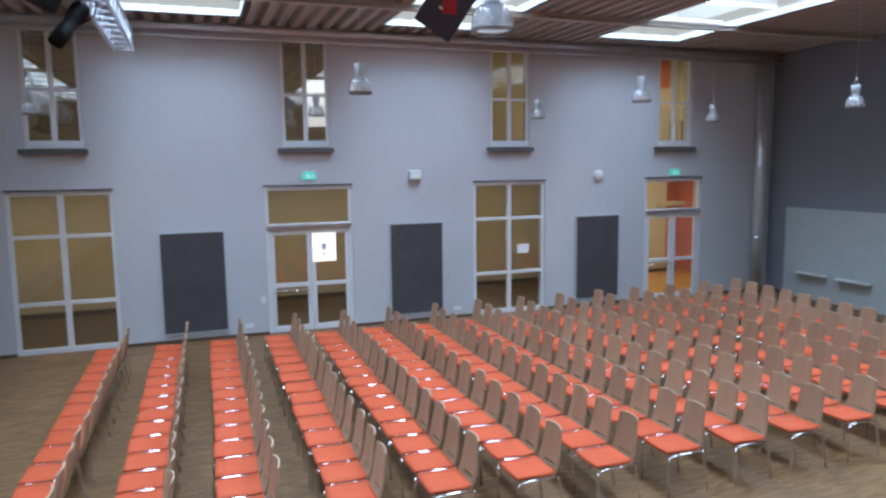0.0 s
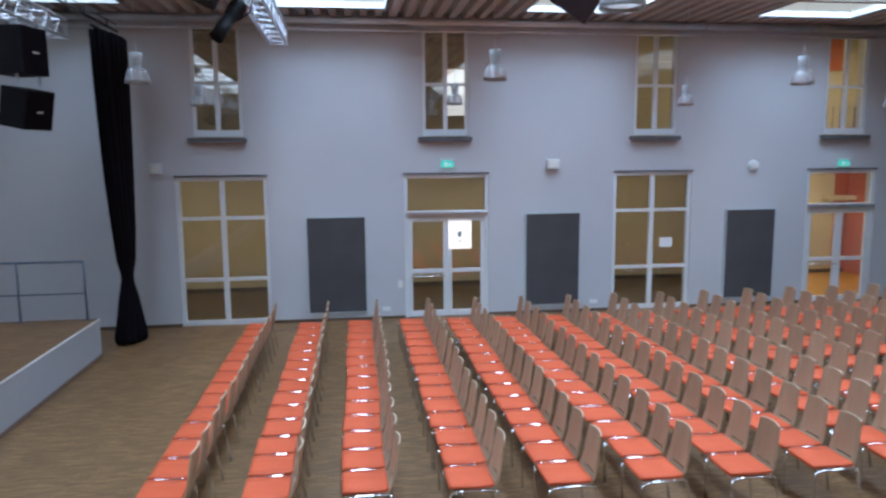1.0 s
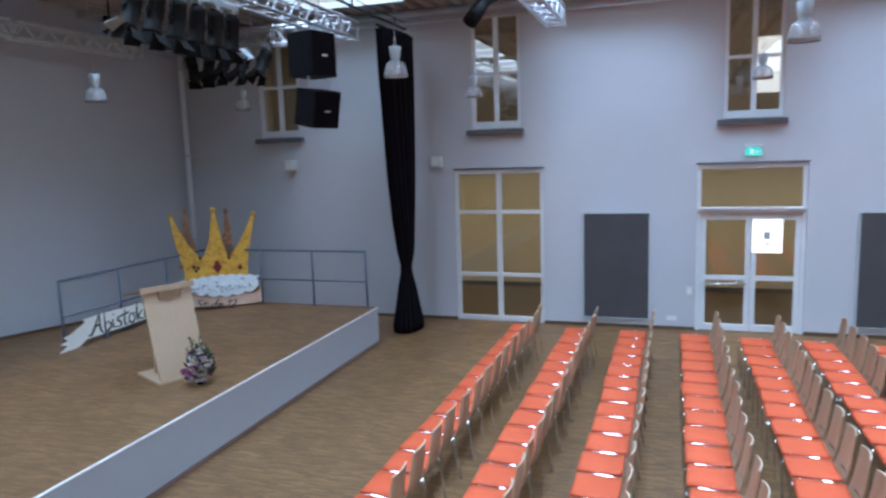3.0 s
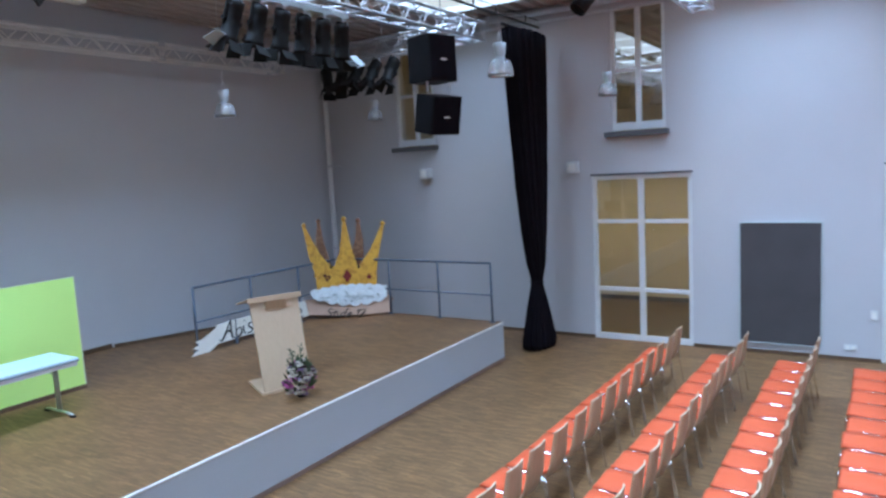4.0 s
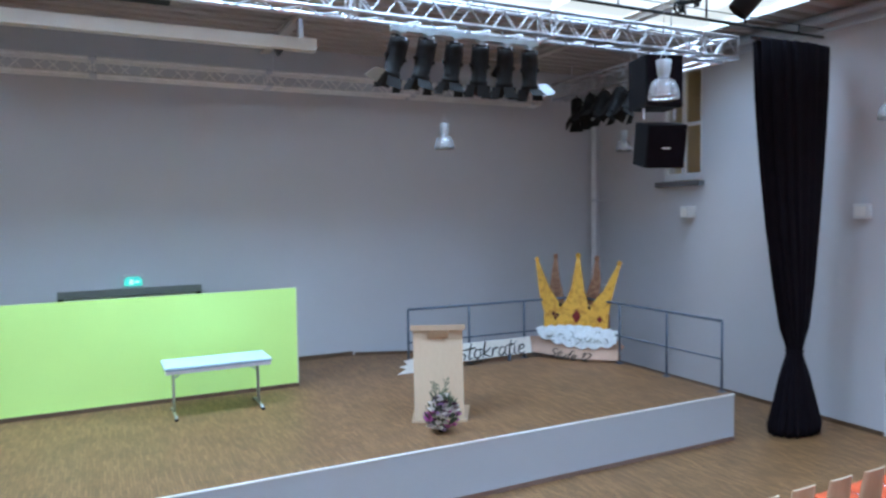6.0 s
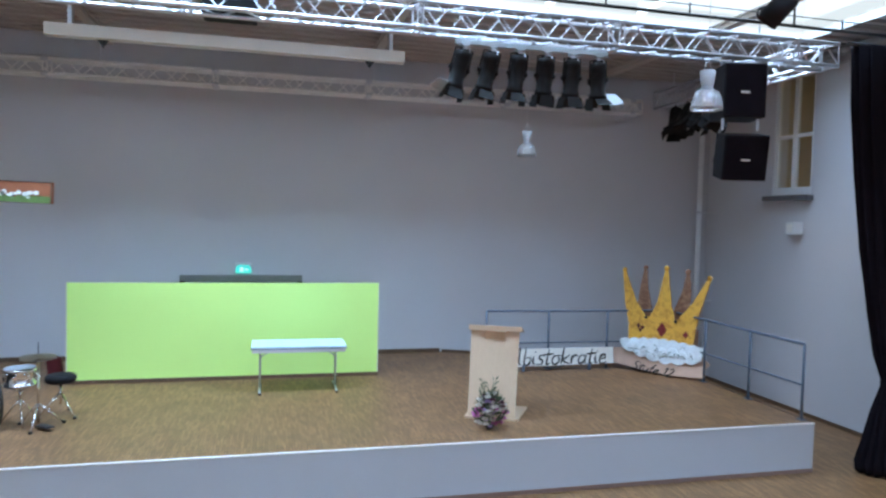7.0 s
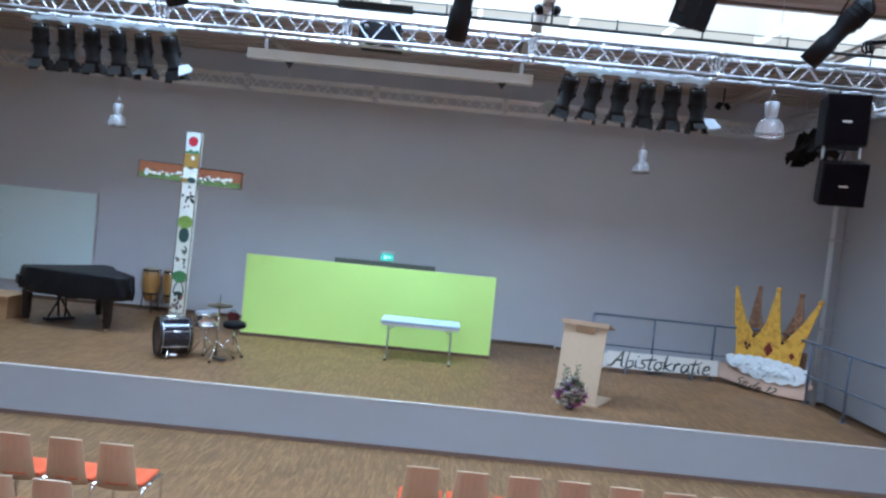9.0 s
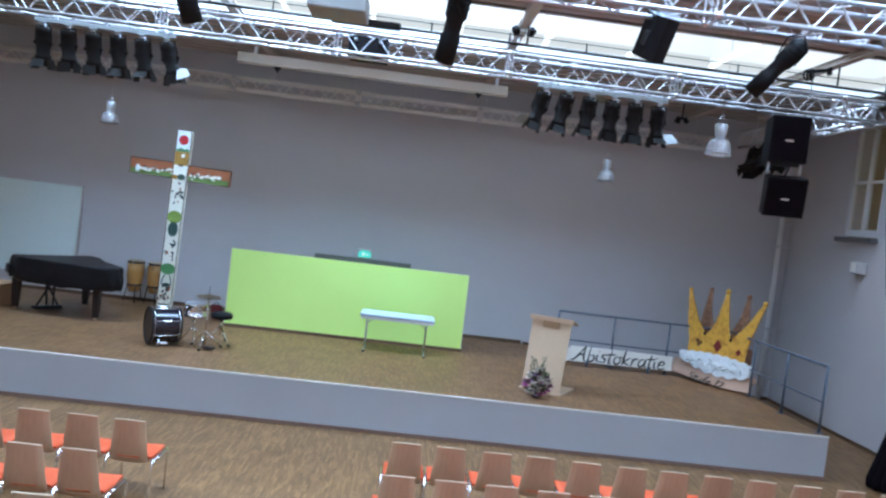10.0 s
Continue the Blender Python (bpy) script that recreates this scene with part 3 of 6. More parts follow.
part("edge_lip", bm_box(0, 3.96, -0.03, 0.0, 0.001, 0.05), M_SKIRT, stage, "dark brown edge lip", pose(XW + 0.015, 8.68, STAGE_Z, 0, 0, math.degrees(math.atan2(SY - 8.67, 1.45))))
part("plinth", bm_box(SX + 0.001, SX + 0.014, YS + 0.01, SY, 0.0, 0.05), M_PLINTH, stage, "dark brown base strip")

bm = bmesh.new()
box(bm, XW, XW + 0.018, YS, 8.64, STAGE_Z, STAGE_Z + 0.07)
box(bm, XW, XW + 0.018, 8.68, YN, 0, 0.07)
structure("baseboard_west", bm, M_SKIRT, "brown baseboard")
bm = bmesh.new()
cuts = [XW + 0.02] + [v for h in LOWER for v in h] + [XE]
for a, b in zip(cuts[::2], cuts[1::2]):
    box(bm, a, b, YN - 0.016, YN, 0, 0.06)
structure("baseboard_north", bm, M_SKIRT, "brown baseboard")
structure("baseboard_east", bm_box(XE - 0.016, XE, YS, YN - 0.02, 0, 0.06), M_SKIRT, "brown baseboard")

# ---- windows and doors ----
FY0, FY1 = YN + 0.03, YN + 0.10


def pane(x0, x1, z0, z1, parent, mat=None):
    ob = part("pane", bm_box(x0, x1, FY0 + 0.03, FY0 + 0.036, z0, z1), mat or M_GLASS, parent)
    ob.visible_shadow = False
    return ob


def lower_window(n, x0, x1):
    w = thing("window_%d" % n, pose(0, 0, 0), "white-framed floor-length window with six panes", "window", "hall windows", "structure")
    z1, fw = 2.965, 0.075
    for a, b, c, d in ((x0, x0 + fw, 0, z1), (x1 - fw, x1, 0, z1), (x0 + fw, x1 - fw, z1 - fw, z1), (x0 + fw, x1 - fw, 0, 0.10)):
        part("frame", bm_box(a, b, FY0, FY1, c, d, bevel=0.006), M_WHITE, w)
    mx = (x0 + x1) / 2
    part("mullion", bm_box(mx - 0.05, mx + 0.05, FY0, FY1, 0.10, z1 - fw, bevel=0.006), M_WHITE, w)
    rows = [0.10, 0.925, 2.15, z1 - fw]
    for z in rows[1:3]:
        for a, b in ((x0 + fw, mx - 0.05), (mx + 0.05, x1 - fw)):
            part("transom", bm_box(a, b, FY0 + 0.002, FY1, z - 0.035, z + 0.035, bevel=0.006), M_WHITE, w)
    for i in range(3):
        for a, b in ((x0 + fw, mx - 0.05), (mx + 0.05, x1 - fw)):
            pane(a, b, rows[i] + (0.035 if i else 0), rows[i + 1] - (0.035 if i < 2 else 0), w)
    # dark strip stands in for the shadow line above the frame
    part("shadow_strip", bm_box(x0 - 0.012, x1 + 0.012, YN - 0.012, YN, z1 + 0.001, z1 + 0.035), M_SILL_AND_SHADOW, w, "grey strip drawn in for the shadow over the frame")
    return w


def upper_window(n, x0, x1):
    w = thing("window_%d" % n, pose(0, 0, 0), "tall narrow white casement window with a dark sill", "window", "upper windows", "structure")
    z0, z1, fw = 3.74, 5.84, 0.065
    for a, b, c, d in ((x0, x0 + fw, z0, z1), (x1 - fw, x1, z0, z1), (x0 + fw, x1 - fw, z1 - fw, z1), (x0 + fw, x1 - fw, z0, z0 + 0.13)):
        part("frame", bm_box(a, b, FY0, FY1, c, d, bevel=0.005), M_WHITE, w)
    mx, zt = (x0 + x1) / 2, 4.76
    part("mullion", bm_box(mx - 0.045, mx + 0.045, FY0, FY1, z0 + 0.13, z1 - fw, bevel=0.005), M_WHITE, w)
    for a, b in ((x0 + fw, mx - 0.045), (mx + 0.045, x1 - fw)):
        part("transom", bm_box(a, b, FY0 + 0.002, FY1, zt - 0.03, zt + 0.03, bevel=0.005), M_WHITE, w)
        coat = M_GLASS if x0 < -6 or x0 > 5 else M_GLASS_COATED
        pane(a, b, z0 + 0.13, zt - 0.03, w, coat)
        pane(a, b, zt + 0.03, z1 - fw, w, coat)
    part("sill", bm_box(x0 - 0.10, x1 + 0.06, YN - 0.13, YN + 0.058, z0 - 0.11, z0 - 0.021, bevel=0.008), M_SILL_AND_SHADOW, w, "dark grey stone sill")
    return w


for i, (a, b) in enumerate((LOWER[0], LOWER[2])):
    lower_window(i + 1, a, b)
for i, (a, b) in enumerate(UPPER):
    upper_window(i + 3, a, b)


def double_door(n, x0, x1, label):
    d = thing("door_%d" % n, pose(0, 0, 0), label, "door", "hall doors", "structure")
    z1, fw = 2.965, 0.075
    mx = x0 + 0.51 * (x1 - x0)
    for a, b, c, e in ((x0, x0 + fw, 0, z1), (x1 - fw, x1, 0, z1), (x0 + fw, x1 - fw, z1 - fw, z1)):
        part("frame", bm_box(a, b, FY0, FY1, c, e, bevel=0.006), M_WHITE, d)
    part("transom", bm_box(x0 + fw, x1 - fw, FY0 - 0.05, FY1, 2.10, 2.22, bevel=0.012), M_WHITE, d, "white transom bar")
    part("closer", bm_box(x0 + 0.02, x1 - 0.02, FY0 - 0.085, FY0 - 0.052, 2.13, 2.20, bevel=0.01), M_STEEL, d, "silver door closer rail")
    pane(x0 + fw, x1 - fw, 2.22, z1 - fw, d)
    for a, b in ((x0 + fw + 0.004, mx - 0.004), (mx + 0.004, x1 - fw - 0.004)):
        leaf = part("leaf", bm_box(a, a + 0.085, FY0, FY1 - 0.01, 0.012, 2.09, bevel=0.005), M_WHITE, d, "white-framed glazed door leaf")
        for p, q, r, s in ((b - 0.085, b, 0.012, 2.09), (a + 0.085, b - 0.085, 0.012, 0.13), (a + 0.085, b - 0.085, 2.0, 2.09), (a + 0.085, b - 0.085, 0.93, 1.01)):
            part("stile", bm_box(p, q, FY0, FY1 - 0.01, r, s, bevel=0.005), M_WHITE, leaf)
        for r, s in ((0.13, 0.93), (1.01, 2.0)):
            pane(a + 0.085, b - 0.085, r, s, leaf)
    bm = bmesh.new()
    tube(bm, [(x0 + 0.12, FY0 - 0.002, 0.86), (x0 + 0.12, FY0 - 0.06, 0.87), (mx - 0.06, FY0 - 0.06, 0.87), (mx - 0.06, FY0 - 0.002, 0.86)], 0.014)
    part("push_bar", bm, M_CHROME, d, "chrome push bar")
    # dark strip drawn as the shadow line above the door frame
    part("shadow_strip", bm_box(x0 - 0.012, x1 + 0.012, YN - 0.012, YN, z1 + 0.001, z1 + 0.035), M_SILL_AND_SHADOW, d, "grey strip drawn in for the shadow over the frame")
    return d


double_door(1, *LOWER[1], "white double glazed door with a fanlight and push bar")
double_door(2, *LOWER[3], "white double glazed door before an orange corridor")

# a paper sheet; its brightness is an added glow
poster = thing("door_sign", pose(1.877, FY0 - 0.012, 1.425), "white notice sheet on the glazed door, with an added glow", "sign")
part("sheet", bm_box(0, 0.475, 0, 0.006, 0, 0.58, bevel=0.002), M_GLOW_WHITE, poster)
part("printed_bar", bm_box(0.18, 0.28, -0.003, -0.001, 0.24, 0.37), M_BOARD_GREY, poster, "grey printed pictogram")
part("printed_bar", bm_box(0.19, 0.27, -0.003, -0.001, 0.13, 0.17), M_BOARD_GREY, poster, "grey printed line")
notice = thing("notice", pose(6.48, FY0 - 0.012, 1.345), "small white sheet taped to the window", "notice")
part("sheet", bm_box(0, 0.29, 0, 0.004, 0, 0.21, bevel=0.001), M_WHITE_PAPER, notice)
# bright patch of unknown source, drawn as a sheet with added glow
glow_sheet = thing("light_box", pose(1.86, FY0 + 0.055, 4.15), "bright white patch behind the upper window, with an added glow", "light panel")
part("sheet", bm_box(0, 0.37, 0, 0.004, 0, 0.92, bevel=0.001), M_GLOW_WHITE, glow_sheet)

gr = thing("gallery_railing", pose(0, 15.7, 3.45), "beige slatted railing on the upper corridor", "railing")
part("handrail", bm_box(9.6, 13.3, -0.03, 0.03, 0.98, 1.04, bevel=0.006), M_BEIGE, gr)
for k in range(19):
    part("baluster", bm_box(9.7 + 0.19 * k, 9.75 + 0.19 * k, -0.015, 0.015, 0.0, 0.98), M_BEIGE if k % 2 else M_SKIRT, gr)

# ---- wall fittings ----
for x0, x1 in ((-1.013, 0.178), (3.487, 4.677), (7.955, 9.12)):
    p = thing("acoustic_panel", pose(x0, YN, 0.17), "dark grey felt acoustic panel on the wall", "acoustic panel", "acoustic panels")
    w = x1 - x0
    part("felt", bm_box(0.02, w - 0.02, -0.05, -0.002, 0.02, 1.95, bevel=0.004), M_PANEL, p)
    for a, b, c, d in ((0, 0.018, 0, 1.97), (w - 0.018, w, 0, 1.97), (0.02, w - 0.02, 1.952, 1.97), (0.02, w - 0.02, 0, 0.018)):
        part("frame", bm_box(a, b, -0.055, -0.002, c, d), M_BOARD_GREY, p)


def wall_box(x, z, w=0.26, h=0.21, d=0.10):
    t = thing("wall_speaker", pose(x, YN, z), "small white loudspeaker box on the wall", "speaker", "wall speakers")
    part("case", bm_box(-w / 2, w / 2, -d, -0.002, -h / 2, h / 2, bevel=0.02), M_WHITE, t)
    part("grille", bm_box(-w * 0.34, w * 0.34, -d - 0.006, -d - 0.001, -h * 0.33, h * 0.33, bevel=0.002), M_TRIM, t, "pale grey grille")


wall_box(-3.82, 3.143, 0.23, 0.21)
wall_box(-7.0, 3.153, 0.20, 0.21, 0.20)
wall_box(4.06, 3.148, 0.27, 0.20)
rs = thing("wall_speaker", pose(8.545, YN, 3.065, 90), "round white loudspeaker on the wall", "speaker", "wall speakers")
bm = bmesh.new()
lathe(bm, [(0.125, 0.002), (0.125, 0.04), (0.105, 0.06), (0.02, 0.066)], 28)
part("case", bm, M_WHITE, rs)


def exit_sign(m):
    t = thing("exit_sign", m @ Matrix.Scale(0.82, 4), "glowing green emergency exit sign", "exit sign", "exit signs")
    part("housing", bm_box(-0.17, 0.17, -0.09, -0.002, 0.13, 0.17, bevel=0.008), M_WHITE, t)
    bm = bmesh.new()
    slab(bm, [(-0.16, -0.05), (0.16, -0.05), (0.16, 0.06), (0.11, 0.125), (-0.11, 0.125), (-0.16, 0.06)], -0.05)
    part("sign_plate", bm, M_EXIT, t, "green lit sign face", pose(0, -0.02, 0))
    part("pictogram", bm_box(-0.07, 0.0, -0.075, -0.071, -0.02, 0.075), M_EXIT_PALE, t, "pale lit pictogram")
    part("arrow", bm_box(0.03, 0.10, -0.075, -0.071, 0.01, 0.045), M_EXIT_PALE, t, "pale lit arrow")


exit_sign(pose(1.85, YN, 3.145))
exit_sign(pose(10.68, YN, 3.08))
exit_sign(pose(XW, 5.05, 2.165, 0, 0, 90))

sw = thing("light_switch", pose(0.86, YN, 0.725), "white switch plate beside the door", "switch")
part("plate", bm_box(-0.05, 0.05, -0.016, -0.002, -0.08, 0.08, bevel=0.005), M_WHITE, sw)
part("rocker", bm_box(-0.03, 0.03, -0.023, -0.017, -0.05, 0.05, bevel=0.003), M_TRIM, sw)
for x in (0.565, 5.01):
    so = thing("wall_socket", pose(x, YN, 0.21), "white double socket low on the wall", "socket", "wall sockets")
    part("plate", bm_box(-0.09, 0.09, -0.016, -0.002, -0.045, 0.045, bevel=0.005), M_WHITE, so)
    for dx in (-0.04, 0.04):
        part("insert", bm_box(dx - 0.025, dx + 0.025, -0.02, -0.017, -0.025, 0.025, bevel=0.002), M_TRIM, so)

# board with two ledges on the end wall
eb = thing("wall_board", pose(XE, 0, 0), "large grey board with two white ledges", "board")
part("board", bm_box(-0.05, -0.002, 10.86, 13.68, 0.0, 2.20, bevel=0.008), M_BOARD_GREY, eb)
for y0, y1, z in ((12.37, 13.17, 0.63), (11.2, 12.06, 0.62)):
    part("ledge", bm_box(-0.24, -0.052, y0, y1, z - 0.02, z + 0.02, bevel=0.008), M_WHITE, eb, "white ledge")
    part("bracket", bm_box(-0.14, -0.052, (y0 + y1) / 2 - 0.02, (y0 + y1) / 2 + 0.02, z - 0.10, z - 0.021), M_BOARD_GREY, eb)

wb = thing("whiteboard", pose(XW, 0, 0), "pale green-white writing board behind the piano", "board")
part("surface", bm_box(0.002, 0.03, -4.2, -0.96, 1.0, 2.90), M_WHITEBOARD, wb)
for y0, y1, z0, z1 in ((-4.23, -4.202, 0.97, 2.93), (-0.958, -0.93, 0.97, 2.93), (-4.2, -0.96, 2.902, 2.93), (-4.2, -0.96, 0.97, 0.998)):
    part("frame", bm_box(0.002, 0.04, y0, y1, z0, z1), M_STEEL, wb, "aluminium edge")

# low door behind the lime board
sd = thing("door_3", pose(XW, 0, 0), "dark door frame in the wall behind the lime board", "door", "", "structure")
part("frame", bm_box(0.002, 0.09, 4.0, 6.06, 1.98, 2.09, bevel=0.004), M_DOOR_HEAD, sd)
for y in (4.0, 5.98):
    part("frame", bm_box(0.002, 0.07, y, y + 0.08, STAGE_Z + 0.001, 1.978), M_DARK_LINTEL, sd)
part("leaf", bm_box(0.002, 0.04, 4.082, 5.978, STAGE_Z + 0.001, 1.978), M_BOARD_GREY, sd)

# pipes
M_DUCT = material("duct_zinc", (0.84, 0.86, 0.90), 0.30, 0.7, vary=0.1, scale=3)
bm = bmesh.new()
PY, PZ = YN - 0.22, 5.93
tube(bm, [(XW + 0.02, PY, PZ), (XE - 0.02, PY, PZ)], 0.07, 14)
pp = thing("ceiling_pipe", pose(0, 0, 0), "silver pipe running under the roof along the wall", "pipe")
part("pipe", bm, M_ZINC, pp)
for k in range(9):
    x = -8.4 + 2.6 * k
    bm = bmesh.new()
    tube(bm, [(x, PY, PZ), (x + 0.03, PY, PZ)], 0.082, 14)
    part("clamp", bm, M_STEEL, pp)
    part("hanger", bm_box(x, x + 0.02, PY - 0.008, PY + 0.008, PZ + 0.07, ZC + 0.02), M_STEEL, pp)
bm = bmesh.new()
tube(bm, [(XW + 0.02, PY + 0.02, PZ - 0.17), (XE - 0.02, PY + 0.02, PZ - 0.17)], 0.025, 10)
part("conduit", bm, M_ZINC, pp)

du = thing("air_duct", pose(13.12, YN - 0.22, 0), "silver round air duct standing in the corner", "duct")
bm = bmesh.new()
tube(bm, [(0, 0, 0), (0, 0, 5.72)], 0.135, 24)
part("duct", bm, M_DUCT, du)
for z in (1.4, 3.2, 4.9):
    bm = bmesh.new()
    tube(bm, [(0, 0, z), (0, 0, z + 0.05)], 0.142, 24)
    part("collar", bm, M_DUCT, du)

dp = thing("downpipe", pose(XW + 0.25, YN - 0.36, 0), "pale grey pipe standing in the stage corner", "pipe")
bm = bmesh.new()
tube(bm, [(0, 0, 0), (0, 0, ZC)], 0.05, 14)
part("pipe", bm, M_PIPE_WHITE, dp)
for z in (1.6, 3.4, 5.2):
    bm = bmesh.new()
    tube(bm, [(0, 0, z), (0, 0, z + 0.04)], 0.058, 14)
    part("clamp", bm, M_STEEL, dp)
    part("bracket", bm_box(-0.01, 0.01, 0.05, 0.358, z + 0.01, z + 0.03), M_STEEL, dp)

# ---- curtain ----


def curtain(x, y):
    t = thing("stage_curtain", pose(x, y, 0), "black velvet stage curtain tied together low down", "curtain")
    # gathered on the rail, which runs along y: height, half depth, half width, shift along y
    rows = [(0.0, 0.235, 0.40, 0.17), (0.12, 0.24, 0.42, 0.17), (0.4, 0.20, 0.34, 0.17), (0.8, 0.15, 0.23, 0.16), (1.08, 0.105, 0.13, 0.15), (1.16, 0.095, 0.105, 0.15), (1.24, 0.105, 0.13, 0.15),
            (1.5, 0.14, 0.22, 0.145), (2.1, 0.165, 0.34, 0.125), (2.9, 0.18, 0.465, 0.09), (3.8, 0.185, 0.56, 0.065), (4.7, 0.19, 0.63, 0.04), (5.42, 0.19, 0.66, 0.025)]
    n = 200
    bm = bmesh.new()
    rings = []
    for z, hx, hy, sh in rows:
        ring = []
        for k in range(n):
            a = 2 * math.pi * k / n
            f = 1 + (0.10 if z > 1.3 or z < 1.0 else 0.05) * math.sin(a * 19 + 0.6 * math.sin(3 * a)) + 0.035 * math.sin(a * 31 + z)
            ring.append(bm.verts.new((hx * f * math.cos(a), sh + hy * f * math.sin(a), 0.02 + z)))
        rings.append(ring)
    for q, w in zip(rings, rings[1:]):
        for k in range(n):
            fc = bm.faces.new((q[k], q[(k + 1) % n], w[(k + 1) % n], w[k]))
            fc.smooth = True
    bm.faces.new(rings[0][::-1])
    bm.faces.new(rings[-1])
    part("cloth", bm, M_BLACK_CLOTH, t)
    bm = bmesh.new()
    tube(bm, [(0.103 * math.cos(a), 0.15 + 0.115 * math.sin(a), 1.18) for a in [2 * math.pi * k / 20 for k in range(21)]], 0.018, 8)
    part("tie_band", bm, M_BLACK_CLOTH, t)
    bm = bmesh.new()
    tube(bm, [(0, -0.78, 5.47), (0, 0.78, 5.47)], 0.025, 8)
    part("track", bm, M_BLACK, t, "black curtain track")


curtain(-4.19, 13.2)
cr = thing("curtain_rail", pose(0, 0, 0), "black curtain rail hung across the hall", "curtain rail")
bm = bmesh.new()
tube(bm, [(-4.28, YS + 0.05, 5.64), (-4.28, YN - 0.3, 5.64)], 0.022, 8)
part("rail", bm, M_BLACK, cr)
bm = bmesh.new()
tube(bm, [(-4.28, YS + 0.05, 5.76), (-4.28, YN - 0.3, 5.76)], 0.007, 6)
part("wire", bm, M_BLACK, cr)
for k in range(17):
    bm = bmesh.new()
    y = -3.8 + 1.08 * k
    tube(bm, [(-4.28, y, 5.62), (-4.28, y, 5.78)], 0.012, 6)
    part("hanger", bm, M_BLACK, cr)
for y in BEAM_Y:
    bm = bmesh.new()
    tube(bm, [(-4.28, y + 0.05, 5.64), (-4.28, y + 0.05, ZC - 0.09)], 0.015, 6)
    part("hanger", bm, M_BLACK, cr)

# ---- lighting trusses ----


def truss(label, x0, y0, x1, y1, z, mat, size=0.29, tube_r=0.024, hang=()):
    length = math.hypot(x1 - x0, y1 - y0)
    t = thing("truss", pose(x0, y0, z, 0, 0, math.degrees(math.atan2(y1 - y0, x1 - x0))), label, "truss", "lighting trusses")
    h = size / 2
    corners = [(-h, 0), (h, 0), (h, size), (-h, size)]
    for a, b in corners:
        bm = bmesh.new()
        tube(bm, [(0, a, b), (length, a, b)], tube_r, 10)
        part("chord", bm, mat, t)
    n = max(2, round(length / 0.235))
    n += n % 2
    for i in range(4):
        (a0, b0), (a1, b1) = corners[i], corners[(i + 1) % 4]
        step = length / n
        shapes = []
        for ends, r in (([(0, a1, b1), (step, a0, b0)], 0.009), ([(0, a0, b0), (step, a1, b1)], 0.009), ([(0, a0, b0), (0, a1, b1)], 0.012)):
            bm = bmesh.new()
            tube(bm, ends, r, 6, caps=False)
            shapes.append(to_mesh(bm, "brace", mat))
        for k in range(n):
            piece("brace", shapes[k % 2], t, pose(k * step, 0, 0))
        for p in [s * 2.5 for s in range(int(length / 2.5) + 1)] + [length]:
            for dx in ((-0.03, 0.03) if 0 < p < length else (0,)):
                piece("upright", shapes[2], t, pose(p + dx, 0, 0))
    for p in [s * 2.5 for s in range(1, int(length / 2.5) + 1)]:
        for a, b in corners:
            bm = bmesh.new()
            tube(bm, [(p - 0.05, a, b), (p + 0.05, a, b)], tube_r * 1.35, 10)
            part("coupler", bm, M_STEEL, t)
    for p in hang:
        bm = bmesh.new()
        tube(bm, [(p, 0, size - 0.01), (p, 0, ZC - z - 0.10)], 0.012, 6)
        part("hanger", bm, M_STEEL, t)
    return t


M_TRUSS_PAINT = material("truss_painted", (0.88, 0.85, 0.83), 0.5, 0.2, vary=0.08)
TZ = 5.32
truss("silver aluminium lighting truss across the stage front", -4.84, -2.9, -4.84, 12.76, TZ, M_STEEL, hang=[y + 2.9 for y in BEAM_Y])
truss("brownish truss along the wall behind the stage", -9.0, -2.9, -9.0, 12.3, 5.25, M_TRUSS_PAINT, size=0.23, tube_r=0.028, hang=[y + 2.9 for y in BEAM_Y])
truss("silver aluminium lighting truss over the stage side", -8.7, 12.59, -5.0, 12.59, TZ, M_STEEL, hang=(0.4, 2.0))
truss("silver aluminium lighting truss over the seats", -1.32, -3.9, -1.32, 13.2, 5.33, M_STEEL, hang=[y + 3.9 for y in BEAM_Y])


